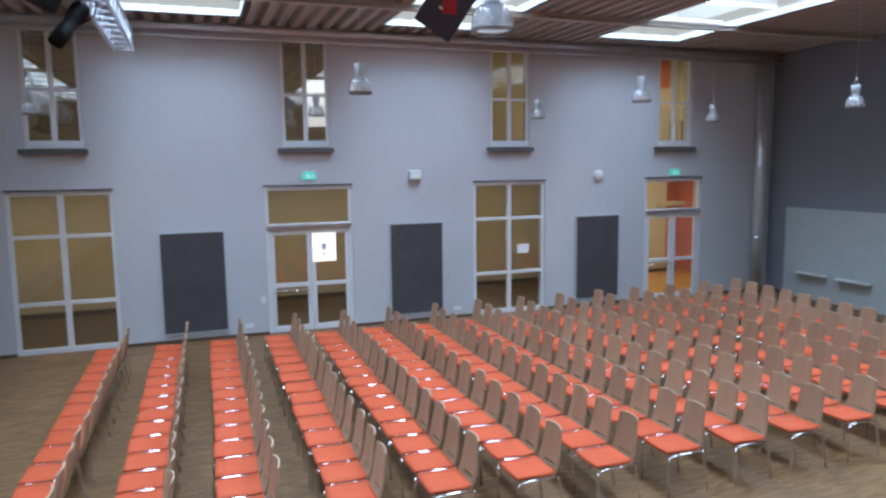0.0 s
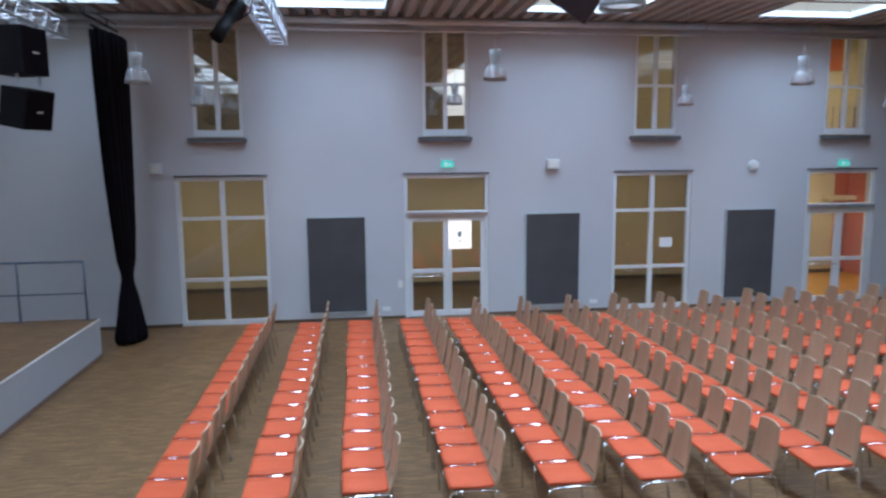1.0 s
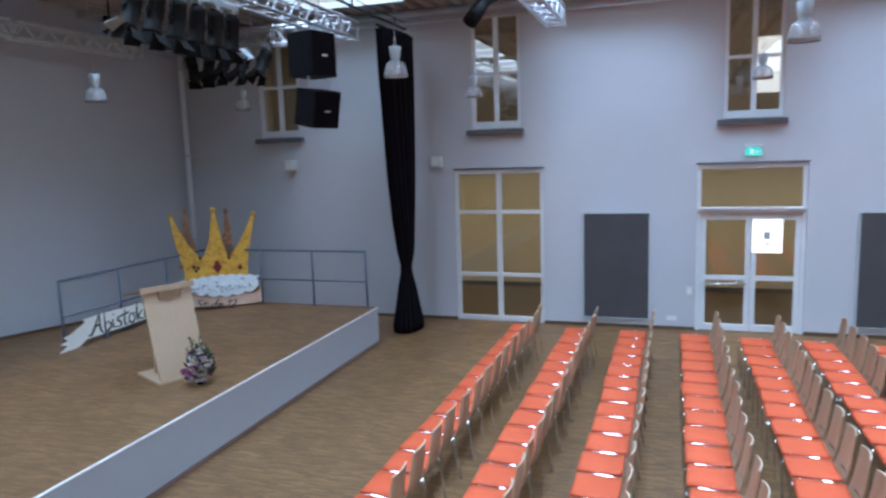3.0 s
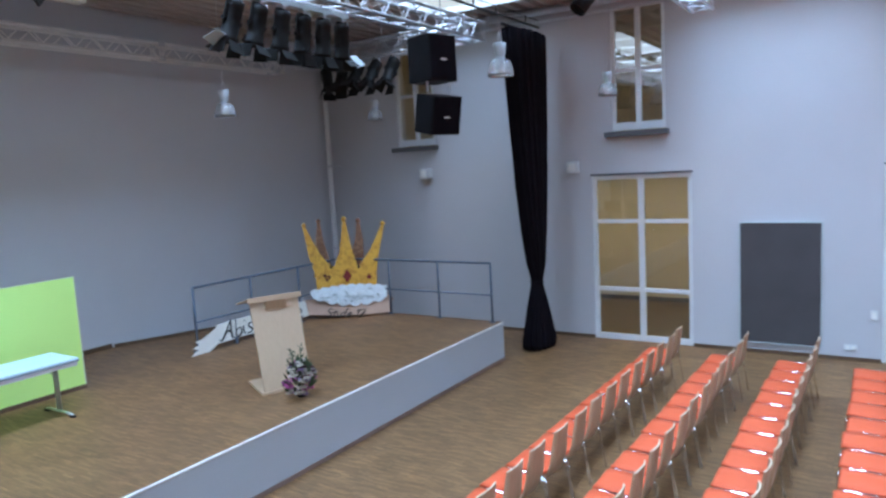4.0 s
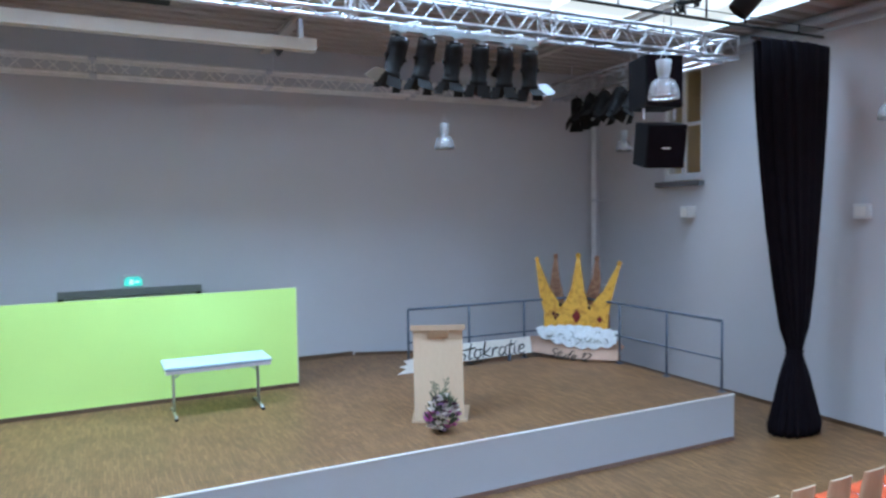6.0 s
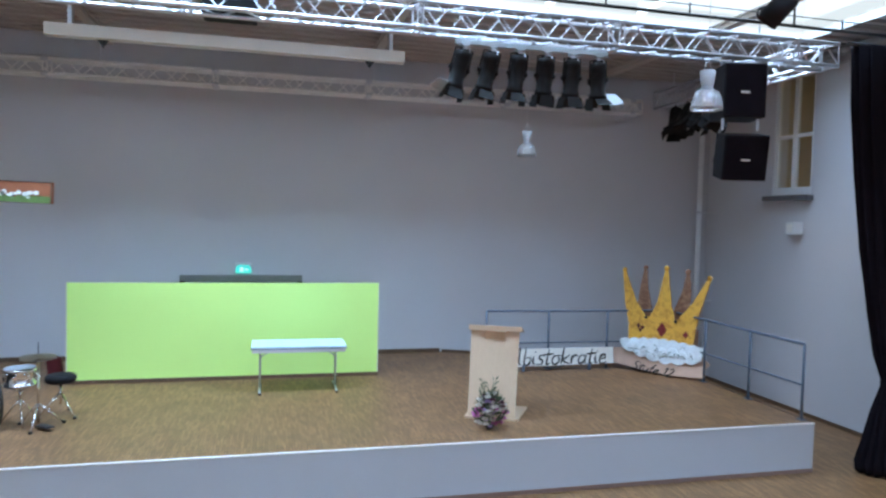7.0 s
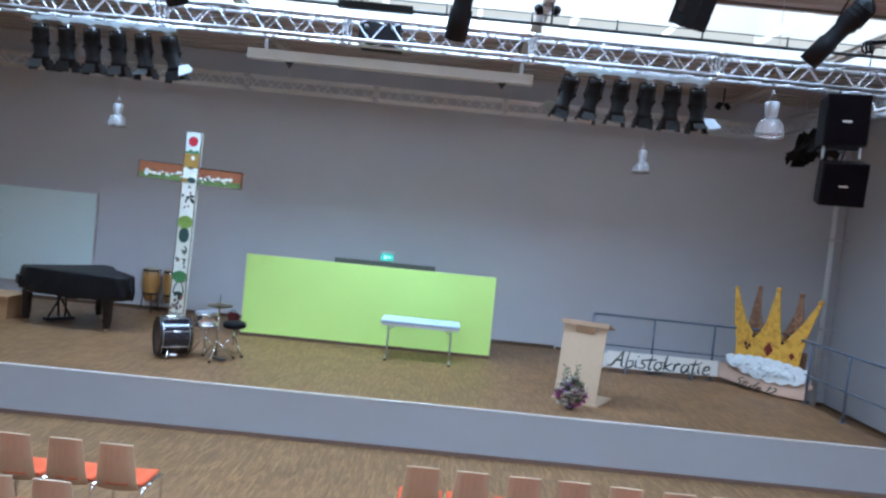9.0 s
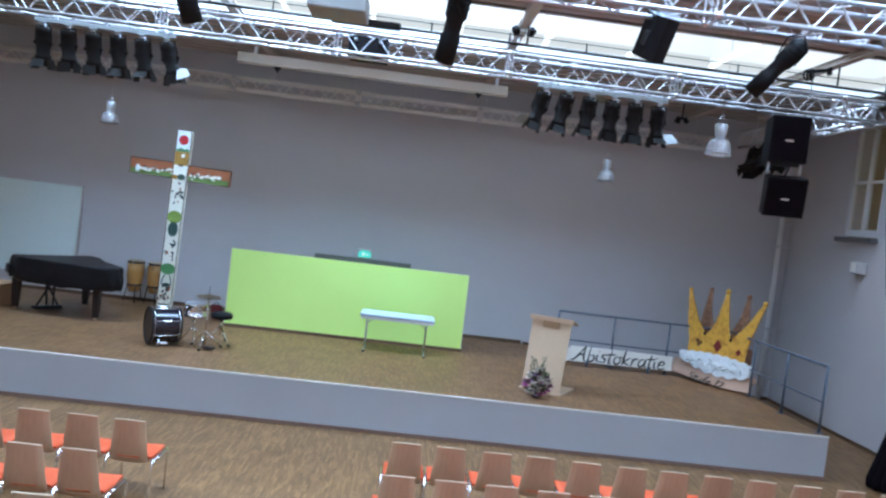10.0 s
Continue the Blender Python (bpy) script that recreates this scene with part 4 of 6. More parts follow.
def stage_light(m, label, rng, scale=1.0, side=0):
    """A can with four barn doors, hung from its yoke at the origin, pointing down."""
    t = thing("stage_light", m @ Matrix.Diagonal((scale, scale, scale, 1)), label, "stage light", "stage lights")
    bm = bmesh.new()
    lathe(bm, [(0.04, -0.035), (0.088, -0.04), (0.098, -0.05), (0.100, -0.115), (0.094, -0.125), (0.094, -0.42), (0.108, -0.43), (0.108, -0.48), (0.098, -0.48), (0.08, -0.43)], 24)
    can = part("can", bm, M_CAN, t)
    for z in (-0.17, -0.195, -0.22):
        bm = bmesh.new()
        lathe(bm, [(0.095, z - 0.006), (0.100, z - 0.005), (0.100, z + 0.005), (0.095, z + 0.006)], 20, caps=False)
        part("cooling_rib", bm, M_CAN, can)
    part("lamp_cap", bm_box(-0.05, 0.05, -0.05, 0.05, -0.036, -0.012, bevel=0.01), M_CAN, can)
    bm = bmesh.new()
    tube(bm, [(0, 0.10, -0.32), (0, 0.112, -0.20), (0, 0.108, -0.02), (0, 0, 0.0), (0, -0.108, -0.02), (0, -0.112, -0.20), (0, -0.10, -0.32)], 0.011, 6)
    part("yoke", bm, M_CAN, t)
    for y in (-0.110, 0.110):
        bm = bmesh.new()
        tube(bm, [(0, y - 0.02, -0.25), (0, y + 0.02, -0.25)], 0.026, 10)
        part("knob", bm, M_CAN, t)
    part("clamp", bm_box(-0.03, 0.03, -0.025, 0.025, -0.02, 0.03, bevel=0.006), M_STEEL, t, "silver hook clamp")
    bm = bmesh.new()
    tube(bm, [(0.03, 0.03, 0.04), (0.05, 0.06, -0.03), (0.06, 0.03, -0.10), (0.05, 0.0, -0.14)], 0.005, 5)
    part("safety_wire", bm, M_STEEL, t)
    for i in range(4):
        bm = bmesh.new()
        if i % 2:
            w0, w1, le, tilt = 0.075, 0.10, 0.15, -rng.uniform(18, 62)
        else:
            w0, w1, le, tilt = 0.10, 0.115, 0.15, -rng.uniform(2, 16)
        slab(bm, [(-w0, 0), (w0, 0), (w1, -le), (-w1, -le)], 0.005)
        part("barn_door", bm, M_CAN, can, "black barn door", pose(0, 0, 0, 0, 0, 90 * i) @ pose(0, -0.106, -0.475, tilt))
    if side:
        bm = bmesh.new()
        slab(bm, [(0.08, -0.40), (0.09, -0.60), (0.29, -0.55), (0.22, -0.40)], 0.005)
        part("filter_frame", bm, M_FLAP if side > 0 else M_FROST, can, "pale flap swung out sideways", pose(0.06, 0, -0.42, 0, 0, 90 * side) @ pose(0, 0, 0, -42) @ pose(0, 0, 0.40))
    return t


def light_bar(y0, y1, tilts):
    t = thing("light_bar", pose(-4.95, 0, 5.235), "silver socket bar hung under the truss", "light bar", "light bars")
    part("bar", bm_box(-0.03, 0.03, y0, y1, 0.0, 0.055, bevel=0.008), M_FROST, t)
    rng = random.Random(int(y0 * 10))
    for k in range(3):
        y = y0 + (y1 - y0) * (0.15 + 0.35 * k)
        part("hook", bm_box(-0.02, 0.02, y - 0.02, y + 0.02, 0.056, 0.09), M_STEEL, t)
    n = len(tilts)
    for k, (ang, tw) in enumerate(tilts):
        y = y0 + 0.12 + (y1 - y0 - 0.24) * k / (n - 1)
        part("socket", bm_box(-0.045, 0.045, y - 0.05, y + 0.05, -0.022, -0.001, bevel=0.006), M_FROST, t, "pale socket")
        stage_light(pose(-4.95, y, 5.195) @ pose(0, 0, 0, ang, 9, tw), "black stage light with barn doors on a socket bar", rng, side=(1 if k == n - 1 else -1 if k == 0 and y0 > 5 else 0))


M_CAN = material("stage_light_paint", (0.010, 0.0085, 0.0085), 0.62, vary=0.35, scale=9, spec=0.22)
light_bar(7.58, 9.54, [(-13, 0), (-10, 0), (-4, 0), (0, 0), (2, 0), (5, 0)])
light_bar(0.30, 2.28, [(0, 0), (2, 0), (3, 0), (4, 0), (6, 0), (14, 0)])
rng_side = random.Random(4)
for k, (x, ang, tw) in enumerate(((-7.95, 34, 50), (-7.5, 36, 20), (-7.1, 38, 0), (-6.7, 34, -10), (-6.3, 30, -20))):
    stage_light(pose(x, 12.44, 5.22) @ pose(0, 0, 0, 0, 0, tw) @ pose(0, 0, 0, -ang), "black stage light on the side truss", rng_side, scale=1.05)


def profile_spot(m, label):
    """A long profile spotlight; it hangs from the origin and points along -z."""
    t = thing("profile_spotlight", m, label, "spotlight", "spotlights over the seats")
    bm = bmesh.new()
    lathe(bm, [(0.05, 0.20), (0.105, 0.16), (0.11, -0.10), (0.085, -0.14), (0.085, -0.28), (0.10, -0.30), (0.10, -0.56), (0.09, -0.56), (0.085, -0.50)], 20)
    body = part("body", bm, M_BLACK_MATT, t)
    for z in (0.0, 0.05, 0.10):
        bm = bmesh.new()
        lathe(bm, [(0.108, z - 0.008), (0.122, z), (0.108, z + 0.008)], 20, caps=False)
        part("cooling_rib", bm, M_BLACK_MATT, body)
    bm = bmesh.new()
    tube(bm, [(0.12, 0, -0.05), (0.14, 0.10, 0.12), (0.0, 0.2, 0.24), (-0.14, 0.10, 0.12), (-0.12, 0, -0.05)], 0.011, 6)
    part("yoke", bm, M_BLACK_MATT, t)
    part("clamp", bm_box(-0.03, 0.03, 0.17, 0.23, 0.22, 0.33, bevel=0.006), M_STEEL, t, "silver hook clamp")
    return t


profile_spot(look((-1.46, 6.16, 5.18), (-2.05, 5.98, 3.98)) @ pose(0, 0, 0, 0, 0, 90), "black profile spotlight hung from the truss")
profile_spot(look((-1.52, 3.44, 5.25), (-2.02, 3.64, 4.41)) @ pose(0, 0, 0, 0, 0, 90), "black profile spotlight aimed down at the stage front")
profile_spot(look((-1.50, 9.50, 5.15), (-1.90, 9.00, 4.42)) @ pose(0, 0, 0, 0, 0, 90) @ Matrix.Scale(0.88, 4), "black profile spotlight aimed at the stage")


def cabinet(m, w, d, h, label, name="loudspeaker"):
    t = thing(name, m, label, "speaker", "loudspeakers")
    part("cabinet", bm_box(-d, 0, -w / 2, w / 2, -h, 0, bevel=0.015), M_BLACK_MATT, t)
    gr = part("grille", bm_box(0.001, 0.014, -w / 2 + 0.02, w / 2 - 0.02, -h + 0.02, -0.02, bevel=0.004), M_BLACK_CLOTH, t, "black cloth grille")
    part("badge", bm_box(0.015, 0.02, -0.06, 0.05, -h * 0.56, -h * 0.52), M_TRIM, gr, "small pale badge")
    return t


s1 = cabinet(pose(-4.62, 11.305, 5.235, 0, 0, -17), 0.53, 0.52, 0.68, "black loudspeaker hung from the truss")
for y in (-0.22, 0.22):
    part("hanger", bm_box(-0.30, -0.27, y - 0.012, y + 0.012, 0.0, 0.08), M_STEEL, s1)
    part("link", bm_box(-0.16, -0.13, y - 0.015, y + 0.015, -0.83, -0.681), M_STEEL, s1, "silver link plate")
cabinet(pose(-4.60, 11.355, 4.325, 0, 0, -20) @ pose(0, 0, 0, 0, 11, 0), 0.55, 0.44, 0.58, "black loudspeaker tilted down under another")

mon = thing("loudspeaker", look((-1.46, 8.2, 5.34), (-1.78, 8.07, 4.6)) @ pose(0, 0, 0, 0, 0, 90), "black loudspeaker hung from the truss over the seats", "speaker", "loudspeakers")
bm = bmesh.new()
prism(bm, [(-0.13, -0.07), (-0.05, -0.14), (0.13, -0.14), (0.13, 0.14), (-0.05, 0.14), (-0.13, 0.07)], -0.42, 0.0)
part("cabinet", bm, M_BLACK_MATT, mon)
part("top_plate", bm_box(-0.11, 0.11, -0.12, 0.12, 0.001, 0.02, bevel=0.005), M_FLAP, mon, "pale metal top plate")
part("bracket", bm_box(-0.03, 0.03, -0.13, 0.13, 0.021, 0.07, bevel=0.005), M_STEEL, mon)
part("handle", bm_box(-0.04, 0.04, 0.141, 0.16, -0.30, -0.16, bevel=0.005), M_BLACK, mon)

rm = cabinet(pose(2.22, 7.2, 4.97) @ pose(0, 0, 0, 0, 0, -122) @ pose(0, 0, 0, 0, 24, 0) @ pose(0, 0, 0, -38) @ pose(0, 0, 0.30), 0.44, 0.36, 0.58, "dark loudspeaker with a red label hung from the roof")
for child in rm.children:
    child.data.materials[0] = M_PURPLE
part("label", bm_box(0.021, 0.025, -0.075, 0.075, -0.33, -0.13), M_C_RED, rm, "red label", pose(0, 0.02, -0.23) @ pose(0, 0, 0, 30) @ pose(0, 0, 0.23))
part("hanger", bm_box(2.20, 2.24, 7.28, 7.32, 5.16, ZC + 0.10), M_STEEL, rm, "", rm.matrix_basis.inverted())

# ---- projection screen case, projector ----
sc = thing("screen_case", pose(0, 0, 0), "long white roll-up screen case under the roof beams", "projection screen")
part("case", bm_box(-7.42, -7.24, 2.55, 7.41, 5.48, 5.65, bevel=0.012), M_CASE, sc, "off-white long case")
for y in BEAM_Y[1:3]:
    part("bracket", bm_box(-7.39, -7.27, y - 0.03, y + 0.03, 5.651, ZC - 0.106), M_STEEL, sc)
for y in (3.25, 6.9):
    bm = bmesh.new()
    slab(bm, [(-0.07, 0), (0.07, 0), (0, -0.10)], 0.06)
    part("bracket_hook", bm, M_BLACK, sc, "black bracket", pose(-7.34, y, 5.479, 0, 0, 90))
pj = thing("projector", pose(-5.14, 5.03, 5.34), "black projector box hung behind the truss", "projector")
part("body", bm_box(-0.22, 0.22, -0.29, 0.29, 0, 0.31, bevel=0.015), M_BLACK_MATT, pj)
for y in (-0.18, 0.18):
    part("mount", bm_box(0.221, 0.315, y - 0.02, y + 0.02, 0.20, 0.235), M_STEEL, pj, "short steel bracket")
part("splice", bm_box(-4.32, -4.24, 4.55, 5.50, 5.60, 5.70, bevel=0.01), M_BLACK, cr, "thick black joint of the rail")
pw = thing("ceiling_projector", pose(-1.35, 5.03, 4.90), "grey projector hung over the seats", "projector")
part("body", bm_box(-0.22, 0.22, -0.26, 0.28, 0, 0.20, bevel=0.02), M_PROJECTOR, pw)
part("lens", bm_box(-0.25, -0.221, 0.02, 0.16, 0.05, 0.15, bevel=0.01), M_BLACK, pw)
part("mount", bm_box(-0.03, 0.03, -0.03, 0.03, 0.201, 0.39), M_STEEL, pw)
part("clamp_plate", bm_box(-0.14, 0.20, -0.05, 0.05, 0.391, 0.412), M_STEEL, pw)

bs = thing("beam_spot", pose(-4.45, BEAM_Y[2], ZC - 0.11), "pair of small dark spots clipped to a roof beam", "spotlight")
part("clip", bm_box(-0.03, 0.03, -0.085, 0.085, -0.03, 0.0, bevel=0.006), M_WHITE, bs, "white clip")
for sd in (-1, 1):
    bm = bmesh.new()
    lathe(bm, [(0.02, -0.05), (0.06, -0.04), (0.075, 0.02), (0.06, 0.05), (0.02, 0.06)], 18)
    part("spot_head", bm, M_BLACK_MATT, bs, "", pose(0.03, sd * 0.115, -0.05, sd * 62, 25, 0))
cc = thing("cable_bracket", pose(-4.35, 11.30, 5.78), "black bracket with a coil of cable under the skylight", "bracket")
part("arm", bm_box(-0.03, 0.03, -0.02, 0.30, 0.02, 0.065, bevel=0.008), M_BLACK_MATT, cc, "", pose(0, 0, 0, 8, 0, -14))
part("post", bm_box(-0.025, 0.025, 0.27, 0.32, 0.03, ZC - 5.78 - 0.10), M_BLACK_MATT, cc)
for k in range(3):
    bm = bmesh.new()
    tube(bm, [(0.0, 0.06 * math.cos(a), 0.075 * math.sin(a)) for a in [2 * math.pi * j / 14 for j in range(15)]], 0.014, 6)
    part("cable_loop", bm, M_BLACK_MATT, cc, "", pose(-0.03 + 0.03 * k, 0.015 * k, 0.0, 12 * k - 10, 0, 20 * k))
cs = thing("ceiling_spot", pose(-8.5, 11.13, 5.70), "small black double spot on a stem under the roof deck", "spotlight")
part("stem", bm_box(-0.012, 0.012, -0.012, 0.012, 0.02, ZC - 5.70 + 0.02), M_BLACK_MATT, cs)
for y, ang, r in ((-0.075, -24, 0.055), (0.075, 40, 0.045)):
    bm = bmesh.new()
    lathe(bm, [(0.02, 0.06), (r, 0.045), (r, -0.06), (r * 1.1, -0.07), (r * 0.8, -0.07)], 16)
    part("spot_head", bm, M_BLACK_MATT, cs, "", pose(0, y, 0.0, ang))
part("cross_bar", bm_box(-0.01, 0.01, -0.08, 0.08, 0.01, 0.03), M_BLACK_MATT, cs)

# ---- pendant lamps ----


def pendant():
    t = thing("pendant_lamp", pose(0, 0, 0), "pendant hall lamp with a clear ribbed bell shade", "pendant lamp", "pendant lamps")
    bm = bmesh.new()
    prof = [(0.066, 0.212), (0.092, 0.205), (0.118, 0.185), (0.138, 0.15), (0.152, 0.10), (0.162, 0.045), (0.166, 0.0)]
    inner = [(r - 0.006, z) for r, z in prof[::-1]]
    lathe(bm, prof + inner, 32, caps=False)
    part("shade", bm, M_SHADE, t, "clear ribbed acrylic bell")
    bm = bmesh.new()
    lathe(bm, [(0.066, 0.205), (0.056, 0.228), (0.056, 0.25), (0.066, 0.262), (0.074, 0.33), (0.083, 0.405), (0.076, 0.412)], 24)
    gh = part("gear_housing", bm, M_HOUSING, t, "silver-grey gear housing")
    bm = bmesh.new()
    lathe(bm, [(0.03, 0.05), (0.06, 0.08), (0.065, 0.14), (0.05, 0.2)], 16)
    part("bulb", bm, M_WHITE, t, "frosted bulb")
    bm = bmesh.new()
    tube(bm, [(0, 0, 0.55), (0, 0, 2.26)], 0.0035, 6)
    part("cord", bm, M_STEEL, gh)
    for s in (-1, 1):
        bm = bmesh.new()
        tube(bm, [(0, s * 0.05, 0.41), (0, 0, 0.555)], 0.005, 6)
        part("wire", bm, M_STEEL, gh)
    return t


LAMPS = [(-7.26, 9.39, 4.18), (-2.70, 9.43, 4.25), (1.66, 8.72, 4.235), (5.93, 9.0, 4.24), (10.2, 9.05, 4.235), (-7.14, 12.82, 4.22), (-2.69, 12.97, 4.23), (1.76, 12.6, 4.23), (6.12, 12.65, 4.235), (10.62, 12.95, 4.23), (-6.99, 0.58, 4.085), (1.60, 4.58, 4.23)]
first = pendant()
first.matrix_basis = pose(*LAMPS[0]) @ Matrix.Scale(0.94, 4)
for x, y, z in LAMPS[1:]:
    copy_thing(first, pose(x, y, z) @ Matrix.Scale(0.94, 4))

# ---- things on the stage ----
gb = thing("lime_board", pose(-7.86, 0, STAGE_Z), "long bright lime-green partition board standing on the stage", "partition board")
part("panel", bm_box(-0.02, 0.02, 2.68, 7.18, 0.0, 1.475, bevel=0.003), M_LIME, gb)
part("edge_strip", bm_box(-0.022, 0.022, 7.181, 7.193, 0.0, 1.475), M_BOARD_EDGE, gb, "pale edge strip")
part("edge_strip", bm_box(-0.022, 0.022, 2.668, 2.679, 0.0, 1.475), M_BOARD_EDGE, gb, "pale edge strip")
# brown strip paints in the shadow gap along the board's foot
part("base_shadow", bm_box(0.0205, 0.032, 2.67, 7.19, 0.0, 0.055, bevel=0.003), M_SKIRT, gb, "brown strip standing in for the shadow gap at the base")
for y in (3.3, 5.0, 6.6):
    bm = bmesh.new()
    prism(bm, [(-0.45, -0.02), (-0.021, -0.02), (-0.021, 0.02), (-0.45, 0.02)], 0.0, 0.05)
    part("foot", bm, M_BENCH, gb, "wooden support foot", pose(0, y, 0))

tb = thing("folding_table", pose(-7.13, 5.93, STAGE_Z) @ Matrix.Diagonal((1, 1, 0.90, 1)), "pale blue folding table with chrome legs", "table")
part("tabletop", bm_box(-0.30, 0.30, -0.67, 0.65, 0.722, 0.752, bevel=0.006), M_TABLE, tb)
part("edge_strip", bm_box(-0.302, 0.302, -0.672, 0.652, 0.706, 0.7215, bevel=0.003), M_EDGE_BLUE, tb, "grey-blue edge strip")
part("apron", bm_box(-0.285, 0.292, -0.655, 0.635, 0.655, 0.7055, bevel=0.004), M_WHITE, tb, "white apron under the top")
for y in (-0.55, 0.52):
    for x in (-0.03, 0.03):
        bm = bmesh.new()
        tube(bm, [(x, y, 0.045), (x, y, 0.655)], 0.014, 10)
        part("leg", bm, M_TUBE, tb)
    bm = bmesh.new()
    tube(bm, [(-0.28, y, 0.02), (-0.2, y, 0.04), (0.2, y, 0.04), (0.28, y, 0.02)], 0.018, 10)
    bar = part("foot_bar", bm, M_TUBE, tb)
    for x in (-0.27, 0.27):
        part("foot_cap", bm_box(x - 0.04, x + 0.04, y - 0.022, y + 0.022, 0.0, 0.03, bevel=0.006), M_BLACK, bar, "black foot cap")
    bm = bmesh.new()
    s = 1 if y < 0 else -1
    tube(bm, [(0, y, 0.52), (0, y + 0.16 * s, 0.655)], 0.009, 8)
    part("brace", bm, M_TUBE, tb)

lt = thing("lectern", pose(-5.22, 8.245, STAGE_Z, 0, 0, -24) @ Matrix.Diagonal((1, 1, 0.97, 1)), "beech lectern with a sloping top", "lectern")
bm = bmesh.new()
box(bm, -0.012, 0.012, -0.30, 0.30, 0.02, 1.16)
for v in bm.verts:
    v.co.x -= 0.28 * (v.co.z - 0.02) / 1.14
    v.co.y *= 1.0 + 0.04 * v.co.z
part("front_panel", bm, M_LECTERN, lt)
bm = bmesh.new()
prism(bm, [(-0.62, -0.30), (0.03, -0.34), (0.03, 0.34), (-0.62, 0.42)], 0.0, 0.03)
part("base_plate", bm, M_LECTERN, lt)
bm = bmesh.new()
box(bm, -0.50, 0.0, -0.345, 0.345, 0, 0.02)
part("desk_top", bm, M_LECTERN_DARK, lt, "darker sloping desk top", pose(-0.24, 0, 1.165, 0, -14, 0))
part("front_lip", bm_box(-0.004, 0.016, -0.345, 0.345, -0.04, 0.03), M_LECTERN, lt, "", pose(-0.235, 0, 1.165, 0, -4, 0))
part("cable_block", bm_box(-0.02, 0.03, -0.13, 0.13, 1.02, 1.125, bevel=0.004), M_LECTERN_DARK, lt, "small darker block under the top", pose(-0.245, 0, 0))
part("stem", bm_box(-0.44, -0.38, -0.16, 0.16, 0.03, 1.10), M_LECTERN, lt)

fl = thing("flower_arrangement", pose(-4.87, 8.11, STAGE_Z), "bouquet of pink, white and plum flowers before the lectern", "flowers")
rnd = random.Random(5)
bm = bmesh.new()
lathe(bm, [(0.04, 0.0), (0.055, 0.03), (0.05, 0.04), (0.02, 0.04)], 18)
part("bowl", bm, M_BLACK_MATT, fl, "dark bowl")


def blob_point():
    while True:
        x, y, z = rnd.uniform(-1, 1), rnd.uniform(-1, 1), rnd.uniform(-1, 1)
        if x * x + y * y + z * z < 1:
            return Vector((0.15 * x * (0.9 - 0.30 * z), 0.185 * y * (0.9 - 0.32 * z), 0.215 + 0.215 * z))


def leaf_quad(bm, p, d, w, le):
    side = d.cross(Vector((rnd.uniform(-1, 1), rnd.uniform(-1, 1), rnd.uniform(-1, 1)))).normalized() * w
    vs = [bm.verts.new(q) for q in (p, p + d * le * 0.5 + side, p + d * le, p + d * le * 0.5 - side)]
    bm.faces.new(vs)


bm = bmesh.new()
for k in range(150):
    p = blob_point()
    d = Vector((p.x, p.y, 0.12 + 0.6 * rnd.random() * p.z)).normalized()
    leaf_quad(bm, p, d, 0.016, rnd.uniform(0.06, 0.13))
for k in range(9):
    x, y = rnd.uniform(-0.10, 0.06), rnd.uniform(-0.15, 0.10)
    h = rnd.uniform(0.42, 0.60)
    tube(bm, [(x * 0.3, y * 0.3, 0.12), (x, y, h)], 0.004, 5)
    for j in range(4):
        leaf_quad(bm, Vector((x, y, h - 0.05 * j)), Vector((rnd.uniform(-1, 1), rnd.uniform(-1, 1), 0.7)).normalized(), 0.012, 0.06)
tagged(part("foliage", bm, M_LEAF, fl, "small green leaves and stems"), kind="stuff")
for mat, count, r, name in ((M_CREAM, 44, 0.046, "cream_flower"), (M_PINK, 18, 0.05, "pink_flower"), (M_LILAC, 10, 0.045, "lilac_flower"), (M_PLUM, 16, 0.04, "plum_flower")):
    for k in range(count):
        p = blob_point()
        p = Vector((p.x * 1.22, p.y * 1.2, p.z + 0.015))
        bm = bmesh.new()
        for ring in range(3):
            for j in range(6):
                a = j * math.pi / 3 + ring * 0.5
                d = Vector((math.cos(a), math.sin(a), 0.35 + 0.55 * ring)).normalized()
                leaf_quad(bm, p, d, r * 0.42, r * (1.2 - 0.2 * ring))
        part(name, bm, mat, fl)

# crown of painted card
cw = thing("cardboard_crown", pose(-7.30, 11.865, STAGE_Z, 0, 0, 41) @ pose(0, 0, 0, -7), "large painted cardboard crown with a white fur brim", "stage decoration")


bm = bmesh.new()
slab(bm, [(-0.54, 0.42), (0.54, 0.42), (0.57, 0.80), (0.62, 1.08), (0.76, 1.64), (0.71, 1.66), (0.48, 1.22), (0.27, 0.94), (0.22, 0.92), (0.15, 1.18), (0.055, 1.76), (0.0, 1.76), (-0.09, 1.22), (-0.20, 0.95), (-0.28, 0.95), (-0.46, 1.20), (-0.68, 1.70), (-0.73, 1.69), (-0.65, 1.12), (-0.56, 0.80)], 0.03)
part("front", bm, M_GOLD, cw, "yellow front with three points")
for xt, zt, lean in ((-0.45, 1.77, 0.03), (0.29, 1.74, -0.06)):
    bm = bmesh.new()
    slab(bm, [(xt + lean - 0.19, 0.75), (xt + lean + 0.19, 0.75), (xt + lean + 0.13, 1.1), (xt + 0.075, 1.42), (xt + 0.03, zt), (xt - 0.03, zt), (xt - 0.075, 1.42), (xt + lean - 0.13, 1.1)], 0.025)
    part("rear_point", bm, M_GOLD_BACK, cw, "brownish rear point", pose(0, 0.34, 0))
bm = bmesh.new()
